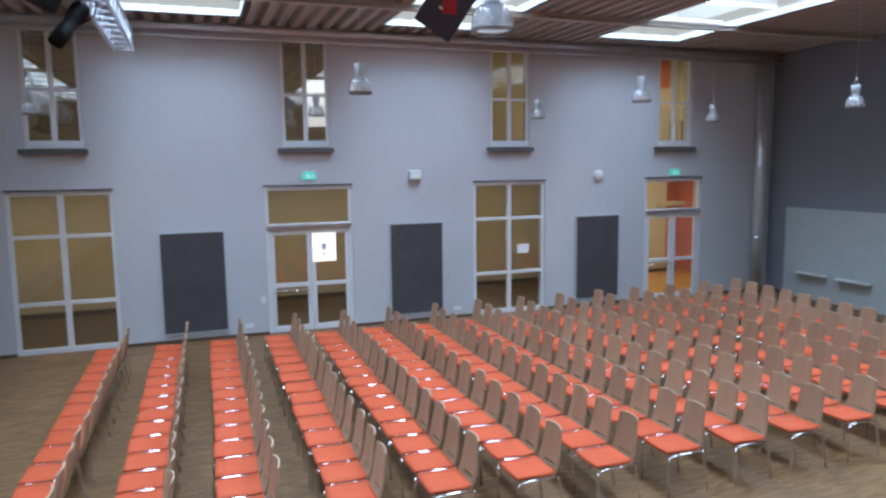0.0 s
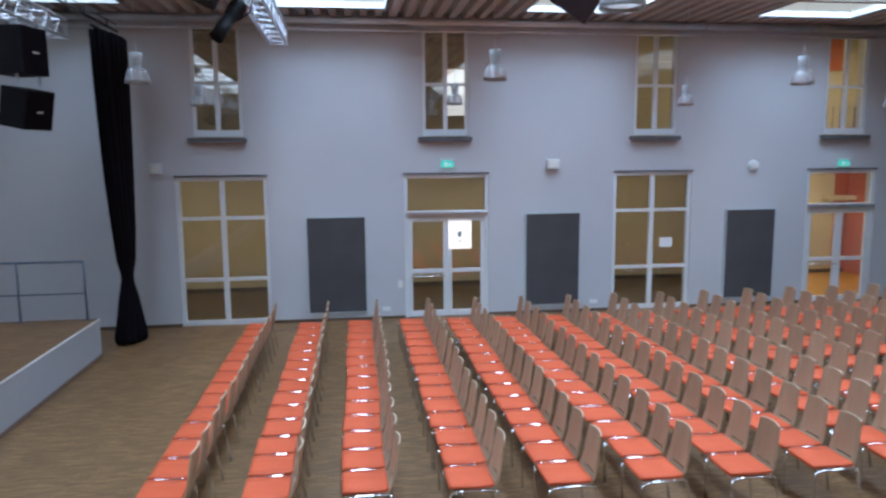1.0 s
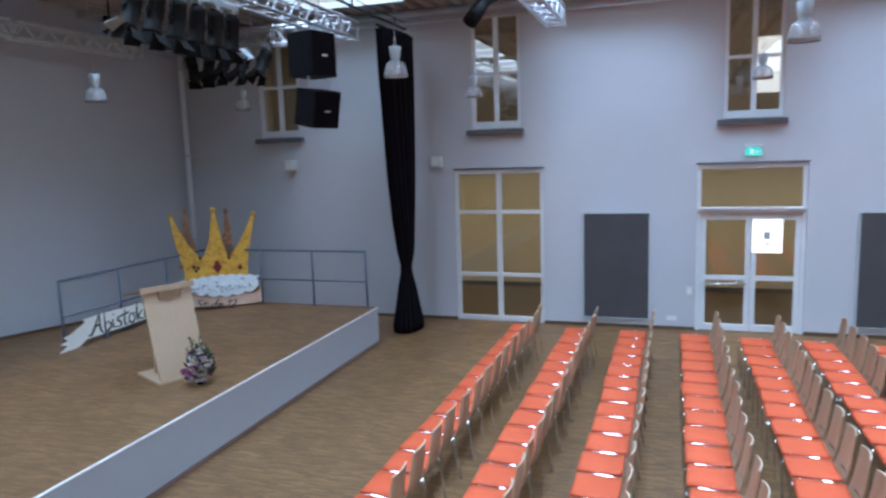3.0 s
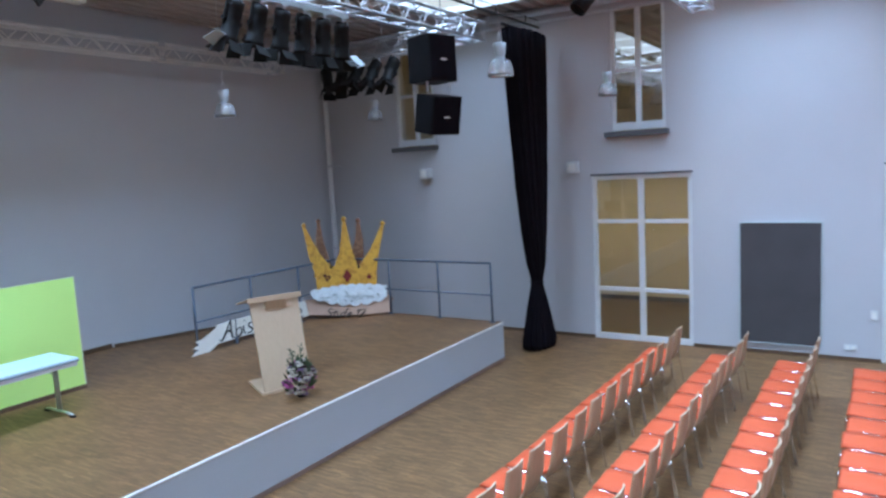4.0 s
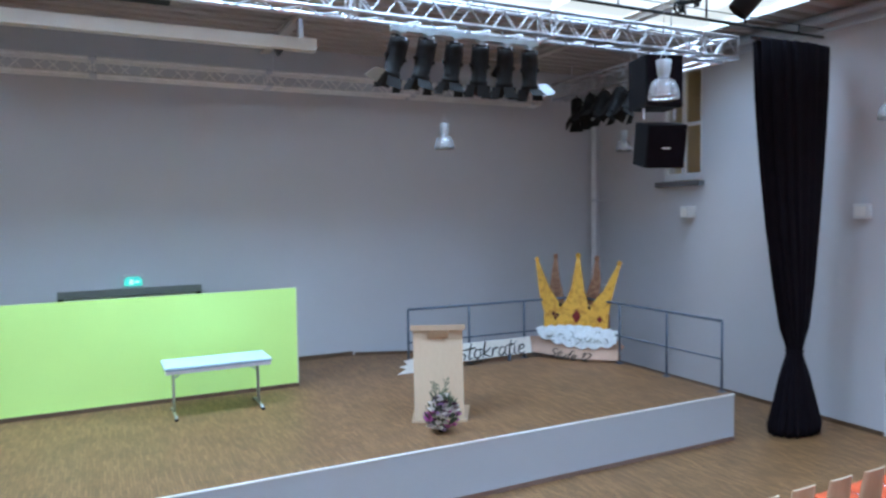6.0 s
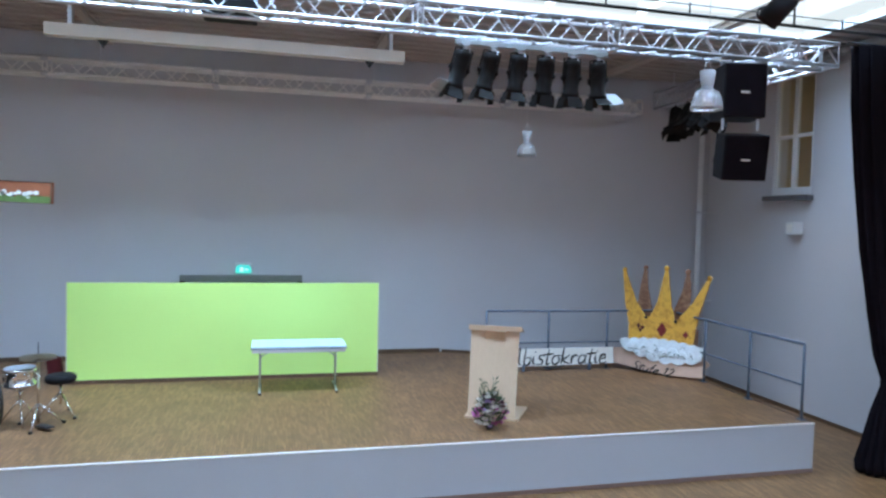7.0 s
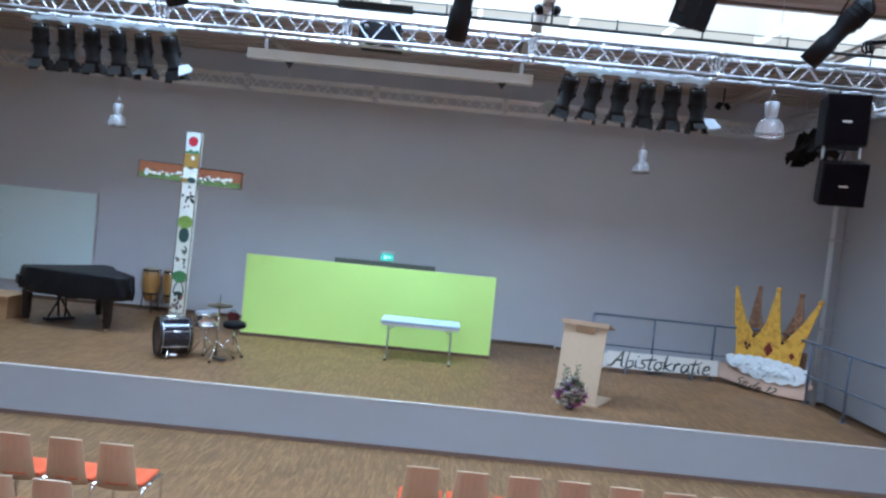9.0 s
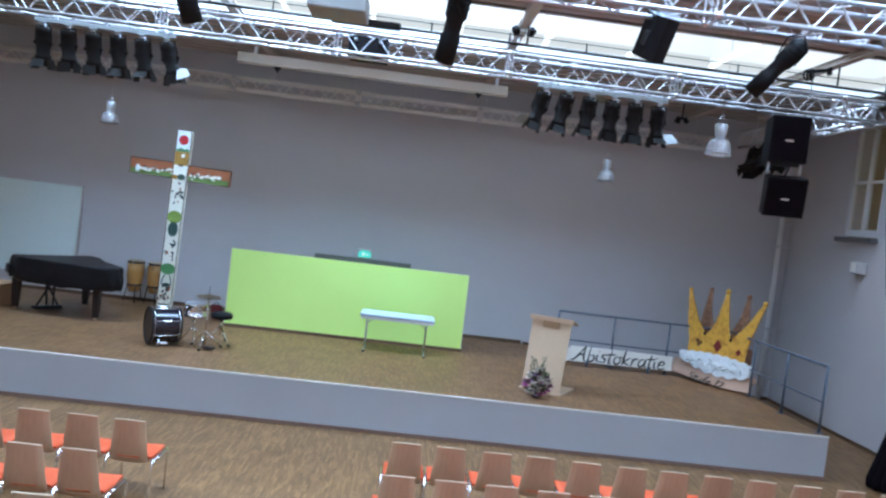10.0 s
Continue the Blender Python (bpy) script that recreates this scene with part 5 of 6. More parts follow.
slab(bm, [(-0.54, 0.1), (0.54, 0.1), (0.52, 0.8), (-0.52, 0.8)], 0.02)
part("rear_panel", bm, M_GOLD_BACK, cw, "brownish rear panel", pose(0, 0.34, 0))
for s in (-1, 1):
    part("side_strip", bm_box(s * 0.53 - 0.01, s * 0.53 + 0.01, 0.03, 0.34, 0.1, 0.78), M_GOLD_BACK, cw)
for x, z, r in ((0.027, 1.79, 0.05), (0.735, 1.67, 0.046), (-0.705, 1.72, 0.042), (-0.45, 1.80, 0.045), (0.29, 1.77, 0.05)):
    bm = bmesh.new()
    lathe(bm, [(0.01, -r), (r * 0.8, -r * 0.6), (r, 0), (r * 0.8, r * 0.6), (0.01, r)], 14)
    part("knob", bm, M_GOLD_BACK if x in (-0.45, 0.29) else M_GOLD, cw, "round painted knob", pose(x, 0.35 if x in (-0.45, 0.29) else 0.015, z))
for x, z, w, h in ((0.02, 0.74, 0.085, 0.125), (-0.38, 0.77, 0.04, 0.05), (-0.31, 0.75, 0.035, 0.045), (-0.35, 0.70, 0.03, 0.04), (0.42, 0.70, 0.05, 0.065)):
    bm = bmesh.new()
    slab(bm, [(-w, 0), (0, -h), (w, 0), (0, h)], 0.008)
    part("gem", bm, M_RED if x > 0 else M_GEM_BROWN, cw, "dark red diamond gem" if x > 0 else "brown diamond gem", pose(x, -0.009, z))
for x, z in ((-0.26, 0.93), (0.24, 0.90)):
    bm = bmesh.new()
    lathe(bm, [(0.01, -0.03), (0.03, 0), (0.01, 0.03)], 10)
    part("stud", bm, M_INK, cw, "dark stud", pose(x, -0.02, z))
# paper cloud for the fur: scalloped above and below
pts, low = [], []
for k in range(49):
    u = -1 + k / 24
    pts.append((0.70 * u + 0.03, 0.50 + 0.07 * math.cos(u * 1.5) + 0.03 * abs(math.sin(k * 0.55))))
for k in range(49):
    u = -1 + k / 24
    low.append((0.68 * u + 0.03, 0.235 + 0.14 * u * u - 0.05 * abs(math.sin(k * 0.40)) - 0.055 * u))
bm = bmesh.new()
slab(bm, pts[::-1] + low, 0.03)
part("fur_brim", bm, M_FUR, cw, "white scalloped paper fur brim", pose(0, -0.07, 0))
for k in range(6):
    bm = bmesh.new()
    u = -0.6 + 1.2 * k / 5
    r = rnd.uniform(0.06, 0.10)
    lathe(bm, [(r, -0.003), (r * 0.97, 0.001), (r * 0.8, 0.004), (r * 0.3, 0.006)], 14)
    part("fur_tuft", bm, M_FUR, cw, "", pose(0.70 * u, -0.086, 0.33 + 0.10 * u * u + rnd.uniform(-0.05, 0.12), 90 + rnd.uniform(-6, 6), rnd.uniform(-6, 6), 0))
for k in range(26):
    u = rnd.uniform(-0.85, 0.85)
    bm = bmesh.new()
    tube(bm, [(0.035 * math.cos(j * 0.8), 0, 0.02 * math.sin(j * 0.8)) for j in range(5)], 0.004, 5)
    part("brim_scribble", bm, M_C_TEAL, cw, "thin pen curl", pose(0.66 * u, -0.107, 0.32 + 0.11 * u * u + rnd.uniform(-0.10, 0.14), 0, rnd.uniform(-50, 50), 0))
bm = bmesh.new()
arc = [(-0.62 + 1.36 * k / 16, 0.008 + 0.09 * (1 - k / 16) ** 2 + 0.03 * (k / 16) ** 4) for k in range(17)]
slab(bm, [(-0.82, 0.40), (-0.80, 0.30), (-1.02, 0.19), (-0.96, 0.13)] + arc + [(0.80, 0.10), (0.78, 0.20), (0.84, 0.30), (0.72, 0.40)], 0.02)
part("base_card", bm, M_CARD, cw, "pinkish-brown curved card base", pose(0, -0.13, 0, -26))
brush_lettering("lettering", "Stufe 12", 0.15, 0.70, M_INK, cw, pose(0, -0.13, 0, -26) @ pose(-0.07, -0.003, 0.072, 0, 5, 0), pen=0.011)

# banner along the railing
bn = thing("banner", pose(-7.75, -0.12, STAGE_Z + 0.05), "cream paper scroll banner with black script", "banner")
bm = bmesh.new()
slab(bm, [(9.42, 0.03), (11.42, 0.05), (11.42, 0.33), (9.42, 0.33)], 0.012)
part("sheet", bm, M_PAPER, bn, "", pose(0, 0, 0, 0, 0, 90) @ pose(0, 0, 0, -12))
bm = bmesh.new()
slab(bm, [(9.41, 0.05), (9.41, 0.29), (9.10, 0.17), (8.98, 0.16), (9.05, 0.10), (8.90, 0.07), (9.02, 0.03), (8.86, -0.044), (9.2, -0.044)], 0.012)
part("torn_end", bm, M_PAPER, bn, "frayed paper end", pose(0.012, 0, 0, 0, 0, 90) @ pose(0, 0, 0, -8))
for y in (9.75, 10.95):
    part("foot", bm_box(-0.02, 0.02, y - 0.02, y + 0.02, -0.05, 0.06), M_RAIL, bn, "small grey foot")
brush_lettering("lettering", "Abist~okratie", 0.29, 1.80, M_INK, bn, pose(0, 0, 0, 0, 0, 90) @ pose(0, 0, 0, -12) @ pose(10.37, -0.002, 0.175, 0, 0.3, 0), pen=0.0145)

# railing
RAIL = [(-7.92, 9.02), (-7.88, 10.12), (-7.85, 11.2), (-7.81, 12.32), (-6.67, 12.32), (-5.6, 12.32), (-4.55, 12.32)]
rl = thing("railing", pose(0, 0, STAGE_Z), "grey steel tube railing round the stage corner", "railing")
for i in range(7):
    x, y = RAIL[i]
    bm = bmesh.new()
    tube(bm, [(x, y, 0), (x, y, 1.0)], 0.02, 10)
    part("post", bm, M_RAIL, rl)
    part("foot_plate", bm_box(x - 0.05, x + 0.05, y - 0.05, y + 0.05, 0, 0.008), M_RAIL, rl)
for z in (1.0, 0.46):
    bm = bmesh.new()
    tube(bm, [(x, y, z) for x, y in RAIL], 0.02 if z == 1.0 else 0.014, 10)
    part("handrail" if z == 1.0 else "knee_rail", bm, M_RAIL, rl)

# painted cross
cx = thing("painted_cross", pose(-6.99, 1.82, STAGE_Z, -1.2) @ Matrix.Diagonal((1, 1, 0.972, 1)), "tall wooden cross painted with colourful folk scenes", "cross")
part("post", bm_box(-0.05, 0.05, -0.125, 0.125, 0, 3.56, bevel=0.006), M_C_WHITE, cx, "ivory painted post")
part("crossarm", bm_box(-0.045, 0.051, -0.86, -0.136, 2.70, 2.99, bevel=0.006), M_C_RUST, cx, "rust painted arm")
part("crossarm", bm_box(-0.045, 0.051, 0.136, 0.86, 2.68, 2.97, bevel=0.006), M_C_RUST, cx, "rust painted arm")
part("foot_board", bm_box(-0.25, 0.25, -0.2, 0.2, 0.001, 0.04, bevel=0.005), M_BENCH, cx)


def plate(name, y0, y1, z0, z1, mat, label="", d=0.052):
    part(name, bm_box(d, d + 0.004, y0, y1, z0, z1), mat, cx, label)


def disc(name, y, z, ry, rz, mat, d=0.057, label=""):
    bm = bmesh.new()
    slab(bm, [(ry * math.cos(a), rz * math.sin(a)) for a in [2 * math.pi * k / 22 for k in range(22)]], 0.004)
    part(name, bm, mat, cx, label, pose(d + 0.004, y, z, 0, 0, 90))


plate("sky_field", -0.121, 0.121, 3.19, 3.55, M_C_SKY, "pale blue field")
disc("painted_apple", 0.0, 3.40, 0.08, 0.085, M_C_RED, label="red painted apple")
bm = bmesh.new()
slab(bm, [(-0.12, 0.0), (0.12, 0.0), (0.12, 0.035), (0.07, 0.07), (0.03, 0.035), (-0.03, 0.075), (-0.08, 0.03), (-0.12, 0.05)], 0.004)
part("painted_ridge", bm, M_C_GREEN, cx, "green painted hills", pose(0.062, 0.0, 3.19, 0, 0, 90))
plate("ochre_field", -0.121, 0.121, 2.95, 3.188, M_C_OCHRE)
disc("painted_dot", 0.02, 3.12, 0.03, 0.035, M_C_WHITE)
for s, z in ((-1, 2.70), (1, 2.68)):
    a, b = sorted((s * 0.14, s * 0.84))
    plate("grass_strip", a, b, z + 0.01, z + 0.10, M_C_MEADOW, "green painted strip")
    for k in range(9):
        y = s * (0.19 + (0.066 if s < 0 else 0.06) * k + rnd.uniform(-0.015, 0.015))
        disc("painted_blob", y, z + 0.125 + rnd.uniform(-0.03, 0.022), rnd.uniform(0.022, 0.05), rnd.uniform(0.016, 0.032), M_C_WHITE, 0.0575 + 0.0007 * k, "white painted blob")
        if k % 3 == 0:
            disc("painted_fleck", y + 0.03, z + 0.07 + rnd.uniform(-0.02, 0.02), 0.022, 0.012, M_C_WHITE, 0.0575)
for k in range(22):
    s = -1 if k % 2 else 1
    y = s * rnd.uniform(0.18, 0.70)
    part("painted_spot", bm_box(0.0625, 0.065, -rnd.uniform(0.008, 0.02), rnd.uniform(0.008, 0.02), -0.014, 0.014), rnd.choice((M_INK, M_INK, M_C_RUST)), cx, "", pose(0, y, 2.80 + rnd.uniform(-0.03, 0.05), rnd.uniform(-40, 40)))
for y0, y1, z0, z1 in ((-0.127, -0.118, 0.0, 3.56), (0.118, 0.127, 0.0, 3.56), (-0.86, -0.136, 2.70, 2.712), (-0.86, -0.136, 2.978, 2.99), (0.136, 0.86, 2.68, 2.692), (0.136, 0.86, 2.958, 2.97), (-0.86, -0.845, 2.712, 2.978), (0.845, 0.86, 2.692, 2.958)):
    part("border", bm_box(0.0515, 0.061, y0, y1, z0, z1), M_C_EDGE, cx, "dark brown painted border")
for k in range(4):
    bm = bmesh.new()
    z = 0.23 + 0.062 * k
    tube(bm, [(0.058, -0.10, z + 0.045), (0.058, -0.045, z), (0.058, 0.0, z + 0.05), (0.058, 0.045, z), (0.058, 0.10, z + 0.045)], 0.010, 6)
    part("painted_chevron", bm, M_INK, cx, "dark painted zigzag")
plate("centre_field", -0.121, 0.121, 2.69, 2.948, M_C_WHITE)
disc("painted_blob", 0.03, 2.74, 0.07, 0.05, M_C_TEAL)
disc("painted_blob", -0.08, 2.73, 0.05, 0.04, M_C_OCHRE)
disc("painted_blob", 0.0, 2.945, 0.045, 0.022, M_C_EDGE, 0.058)
disc("painted_blob", -0.72, 2.80, 0.035, 0.065, M_C_SKY, 0.063, "pale grey painted shape")
disc("painted_vase", 0.0, 1.72, 0.06, 0.05, M_C_TEAL, 0.0585)
for s in (-1, 1):
    bm = bmesh.new()
    tube(bm, [(0.058, s * 0.04, 0.97), (0.058, s * 0.07, 0.90), (0.058, s * 0.085, 0.82), (0.058, s * 0.05, 0.76)], 0.010, 6)
    part("painted_outline", bm, M_C_TEAL, cx, "dark curved outline")
for z, mat, ry, rz in ((2.02, M_C_OLIVE, 0.125, 0.11), (1.80, M_C_TEAL, 0.085, 0.13), (1.08, M_C_GREEN, 0.125, 0.10), (0.79, M_C_TEAL, 0.06, 0.035)):
    disc("painted_tree", 0.0, z, ry, rz, mat, 0.057, "painted round tree")
for k in range(46):
    z = rnd.choice((rnd.uniform(2.18, 2.64), rnd.uniform(1.22, 1.66), rnd.uniform(0.52, 0.78)))
    y = rnd.uniform(-0.1, 0.1)
    part("painted_mark", bm_box(0.052, 0.056 + 0.001 * (k % 3), -rnd.uniform(0.008, 0.02), rnd.uniform(0.008, 0.02), -rnd.uniform(0.015, 0.04), 0.02),
         rnd.choice((M_INK, M_INK, M_C_TEAL, M_C_RUST)), cx, "", pose(0, y, z, rnd.uniform(-50, 50)))

# drums
bd = thing("bass_drum", pose(-5.71, 2.27, STAGE_Z + 0.30, 0, 0, -57) @ pose(0, 0, 0, 0, 90, 0), "black bass drum with chrome hoops", "drum")
R, L = 0.275, 0.42
bm = bmesh.new()
lathe(bm, [(R, -L / 2), (R, L / 2)], 36, caps=False)
bds = part("shell", bm, M_DRUM, bd)
for z in (-L / 2, L / 2):
    bm = bmesh.new()
    lathe(bm, [(R - 0.004, z - 0.02), (R + 0.014, z - 0.02), (R + 0.014, z + 0.02), (R - 0.004, z + 0.02), (R - 0.004, z - 0.02)], 36, caps=False)
    part("hoop", bm, M_BLACK, bd, "black hoop with a chrome rim")
    bm = bmesh.new()
    lathe(bm, [(R + 0.004, z - 0.026 if z > 0 else z + 0.020), (R + 0.016, z - 0.026 if z > 0 else z + 0.020), (R + 0.016, z - 0.020 if z > 0 else z + 0.026), (R + 0.004, z - 0.020 if z > 0 else z + 0.026)], 36, caps=False)
    part("rim", bm, M_CHROME, bd, "chrome rim")
    bm = bmesh.new()
    lathe(bm, [(R - 0.006, z - 0.004), (R - 0.006, z + 0.004)], 36)
    part("drum_head", bm, M_DRUMHEAD, bd, "dark drum head")
for k in range(8):
    a = 2 * math.pi * (k + 0.5) / 8
    bm = bmesh.new()
    tube(bm, [((R + 0.022) * math.cos(a), (R + 0.022) * math.sin(a), -L / 2), ((R + 0.022) * math.cos(a), (R + 0.022) * math.sin(a), L / 2)], 0.006, 6)
    part("tension_rod", bm, M_CHROME, bds)
    part("lug", bm_box(R - 0.002, R + 0.024, -0.014, 0.014, -0.05, 0.05, bevel=0.004), M_CHROME, bds, "", pose(0, 0, 0, 0, 0, math.degrees(a)))
for s in (-1, 1):
    bm = bmesh.new()
    tube(bm, [(0.12, s * 0.25, 0.10), (0.295, s * 0.37, 0.16)], 0.011, 8)
    part("spur", bm, M_CHROME, bd, "chrome spur leg")

sn = thing("snare_drum", pose(-5.90, 2.69, STAGE_Z) @ Matrix.Diagonal((0.93, 0.93, 1, 1)), "chrome snare drum on a tripod stand", "drum")
bm = bmesh.new()
lathe(bm, [(0.178, 0.46), (0.190, 0.465), (0.190, 0.485), (0.178, 0.49), (0.178, 0.63), (0.190, 0.635), (0.190, 0.665), (0.180, 0.668)], 30)
part("shell", bm, M_CHROME, sn)
bm = bmesh.new()
lathe(bm, [(0.172, 0.669), (0.172, 0.673)], 30)
part("drum_head", bm, M_HEAD_GREY, sn, "grey drum head")
for k in range(8):
    part("lug", bm_box(0.179, 0.196, -0.012, 0.012, 0.52, 0.60, bevel=0.004), M_CHROME, sn, "", pose(0, 0, 0, 0, 0, 45 * k))
bm = bmesh.new()
tube(bm, [(0, 0, 0.22), (0, 0, 0.46)], 0.014, 8)
part("stand_tube", bm, M_CHROME, sn)
for k in range(3):
    a = 2 * math.pi * k / 3 + 0.4
    bm = bmesh.new()
    tube(bm, [(0, 0, 0.30), (0.25 * math.cos(a), 0.25 * math.sin(a), 0.012)], 0.010, 8)
    part("stand_leg", bm, M_CHROME, sn)
    bm = bmesh.new()
    tube(bm, [(0, 0, 0.38), (0.185 * math.cos(a), 0.185 * math.sin(a), 0.46)], 0.008, 8)
    part("basket_arm", bm, M_CHROME, sn)

cy = thing("cymbal_stand", pose(-5.76, 2.92, STAGE_Z), "chrome hi-hat stand with thin bronze cymbals", "cymbal")
bm = bmesh.new()
tube(bm, [(0, 0, 0.05), (0, 0, 0.79)], 0.013, 8)
part("stand_tube", bm, M_CHROME, cy)
bm = bmesh.new()
tube(bm, [(0, 0, 0.79), (0, 0, 0.99)], 0.005, 6)
part("pull_rod", bm, M_BLACK, cy, "thin dark rod")
for z in (0.80, 0.825):
    bm = bmesh.new()
    s = 1 if z > 0.81 else -1
    lathe(bm, [(0.19, z), (0.06, z + s * 0.014), (0.03, z + s * 0.03), (0.012, z + s * 0.032)], 28, caps=False)
    part("cymbal", bm, M_BRASS, cy, "thin bronze cymbal")
for k in range(3):
    a = 2 * math.pi * k / 3
    bm = bmesh.new()
    tube(bm, [(0, 0, 0.28), (0.27 * math.cos(a), 0.27 * math.sin(a), 0.012)], 0.010, 8)
    lg = part("stand_leg", bm, M_CHROME, cy)
    part("rubber_foot", bm_box(-0.02, 0.02, -0.02, 0.02, 0, 0.03, bevel=0.006), M_BLACK, lg, "black rubber foot", pose(0.27 * math.cos(a), 0.27 * math.sin(a), 0))
part("pedal", bm_box(0.02, 0.30, -0.05, 0.05, 0.01, 0.035, bevel=0.008), M_BLACK, cy, "black foot pedal", pose(0, 0, 0, 0, -6, 40))

st = thing("drum_stool", pose(-6.19, 3.04, STAGE_Z), "round black drum stool on chrome legs", "stool")
bm = bmesh.new()
lathe(bm, [(0.15, 0.42), (0.175, 0.44), (0.175, 0.49), (0.15, 0.515), (0.02, 0.52)], 28)
part("seat", bm, M_BLACK_MATT, st)
bm = bmesh.new()
tube(bm, [(0, 0, 0.15), (0, 0, 0.42)], 0.016, 8)
part("post", bm, M_CHROME, st)
for k in range(3):
    a = 2 * math.pi * k / 3 + 0.9
    bm = bmesh.new()
    tube(bm, [(0, 0, 0.30), (0.25 * math.cos(a), 0.25 * math.sin(a), 0.015)], 0.011, 8)
    lg = part("leg", bm, M_CHROME, st)
    part("rubber_foot", bm_box(-0.02, 0.02, -0.02, 0.02, 0, 0.03, bevel=0.006), M_BLACK, lg, "", pose(0.25 * math.cos(a), 0.25 * math.sin(a), 0))

bg = thing("gig_bag", pose(-8.44, 2.38, STAGE_Z) @ Matrix.Scale(0.62, 4), "dark red bag leaning beside the lime board", "bag")
bm = bmesh.new()
box(bm, -0.10, 0.10, -0.16, 0.16, 0, 0.46, bevel=0.05)
for v in bm.verts:
    v.co.y += -0.12 * v.co.z
    v.co.x *= 1.1 - 0.5 * v.co.z
part("body", bm, M_DARK_RED, bg)
bm = bmesh.new()
tube(bm, [(0.0, -0.12, 0.46), (0, -0.10, 0.53), (0, -0.01, 0.53), (0, 0.02, 0.46)], 0.012, 6)
part("strap", bm, M_BLACK_MATT, bg)

for x, y in ((-9.33, 0.39), (-9.31, 0.81)):
    cg = thing("conga_drum", pose(x, y, STAGE_Z) @ Matrix.Diagonal((1, 1, 0.885, 1)), "tall wooden conga drum on a tripod", "conga drum", "conga drums")
    bm = bmesh.new()
    lathe(bm, [(0.10, 0.26), (0.125, 0.36), (0.165, 0.62), (0.17, 0.74), (0.15, 0.98)], 28)
    sh = part("shell", bm, M_CONGA, cg)
    for z, r in ((0.95, 0.16), (0.42, 0.143)):
        bm = bmesh.new()
        lathe(bm, [(r - 0.01, z - 0.02), (r + 0.008, z - 0.02), (r + 0.008, z + 0.02), (r - 0.01, z + 0.02)], 28, caps=False)
        part("hoop", bm, M_BLACK, sh, "black hoop")
    bm = bmesh.new()
    lathe(bm, [(0.152, 0.981), (0.152, 0.995)], 28)
    part("drum_head", bm, M_HIDE, cg)
    for k in range(6):
        a = k * math.pi / 3
        bm = bmesh.new()
        tube(bm, [(0.168 * math.cos(a), 0.168 * math.sin(a), 0.97), (0.178 * math.cos(a), 0.178 * math.sin(a), 0.80)], 0.006, 6)
        part("tension_rod", bm, M_CHROME, sh)
    for k in range(3):
        a = 2 * math.pi * k / 3 + 0.5
        bm = bmesh.new()
        tube(bm, [(0.14 * math.cos(a), 0.14 * math.sin(a), 0.42), (0.20 * math.cos(a), 0.20 * math.sin(a), 0.012)], 0.012, 8)
        part("stand_leg", bm, M_BLACK, cg, "black stand leg")

# grand piano
pn = thing("grand_piano", pose(0, 0, STAGE_Z), "grand piano under a black fabric cover", "piano")
shape = [(-7.22, -0.97), (-6.93, -0.72), (-6.76, 0.2), (-6.79, 0.88), (-6.90, 1.01), (-7.11, 1.02), (-7.70, 0.45), (-8.26, 0.10), (-8.40, -0.12)]
bm = bmesh.new()
n = len(shape)
cxm, cym = sum(p[0] for p in shape) / n, sum(p[1] for p in shape) / n
fine = []
for i in range(n):
    a, b = shape[i], shape[(i + 1) % n]
    for j in range(10):
        fine.append((a[0] + (b[0] - a[0]) * j / 10, a[1] + (b[1] - a[1]) * j / 10))
rings = []
for z, grow in ((0.57, 1.02), (0.60, 1.03), (0.67, 1.034), (0.74, 1.022), (0.81, 1.012), (0.88, 1.008), (0.93, 1.004), (0.952, 0.992), (0.965, 0.965)):
    ring = []
    for i, (x, y) in enumerate(fine):
        dx, dy = x - cxm, y - cym
        hang = max(0.0, min(1.0, (0.93 - z) / 0.25))
        w = 0.020 * math.sin(i * 0.62 + z * 9) + 0.014 * math.sin(i * 1.7 + 1 - z * 14) + 0.008 * math.sin(i * 3.1 + z * 22)
        hem = 0.028 * math.sin(i * 0.21 + 0.6) + 0.010 * math.sin(i * 0.9) if z < 0.63 else 0.0
        sag = -0.006 * abs(math.sin(i * 0.28)) if z > 0.9 else 0.0
        ring.append(bm.verts.new((cxm + dx * (grow + w * hang), cym + dy * (grow + w * hang), z + hem + sag)))
    rings.append(ring)
k = len(fine)
for q, w in zip(rings, rings[1:]):
    for i in range(k):
        f = bm.faces.new((q[i], q[(i + 1) % k], w[(i + 1) % k], w[i]))
        f.smooth = True
bm.faces.new(rings[-1])
bm.faces.new(rings[0][::-1])
part("fabric_cover", bm, M_COVER, pn, "black wrinkled fabric cover")
bm = bmesh.new()
prism(bm, [(cxm + (x - cxm) * 0.93, cym + (y - cym) * 0.93) for x, y in shape], 0.54, 0.64)
part("case_bottom", bm, M_PIANO_LEG, pn)
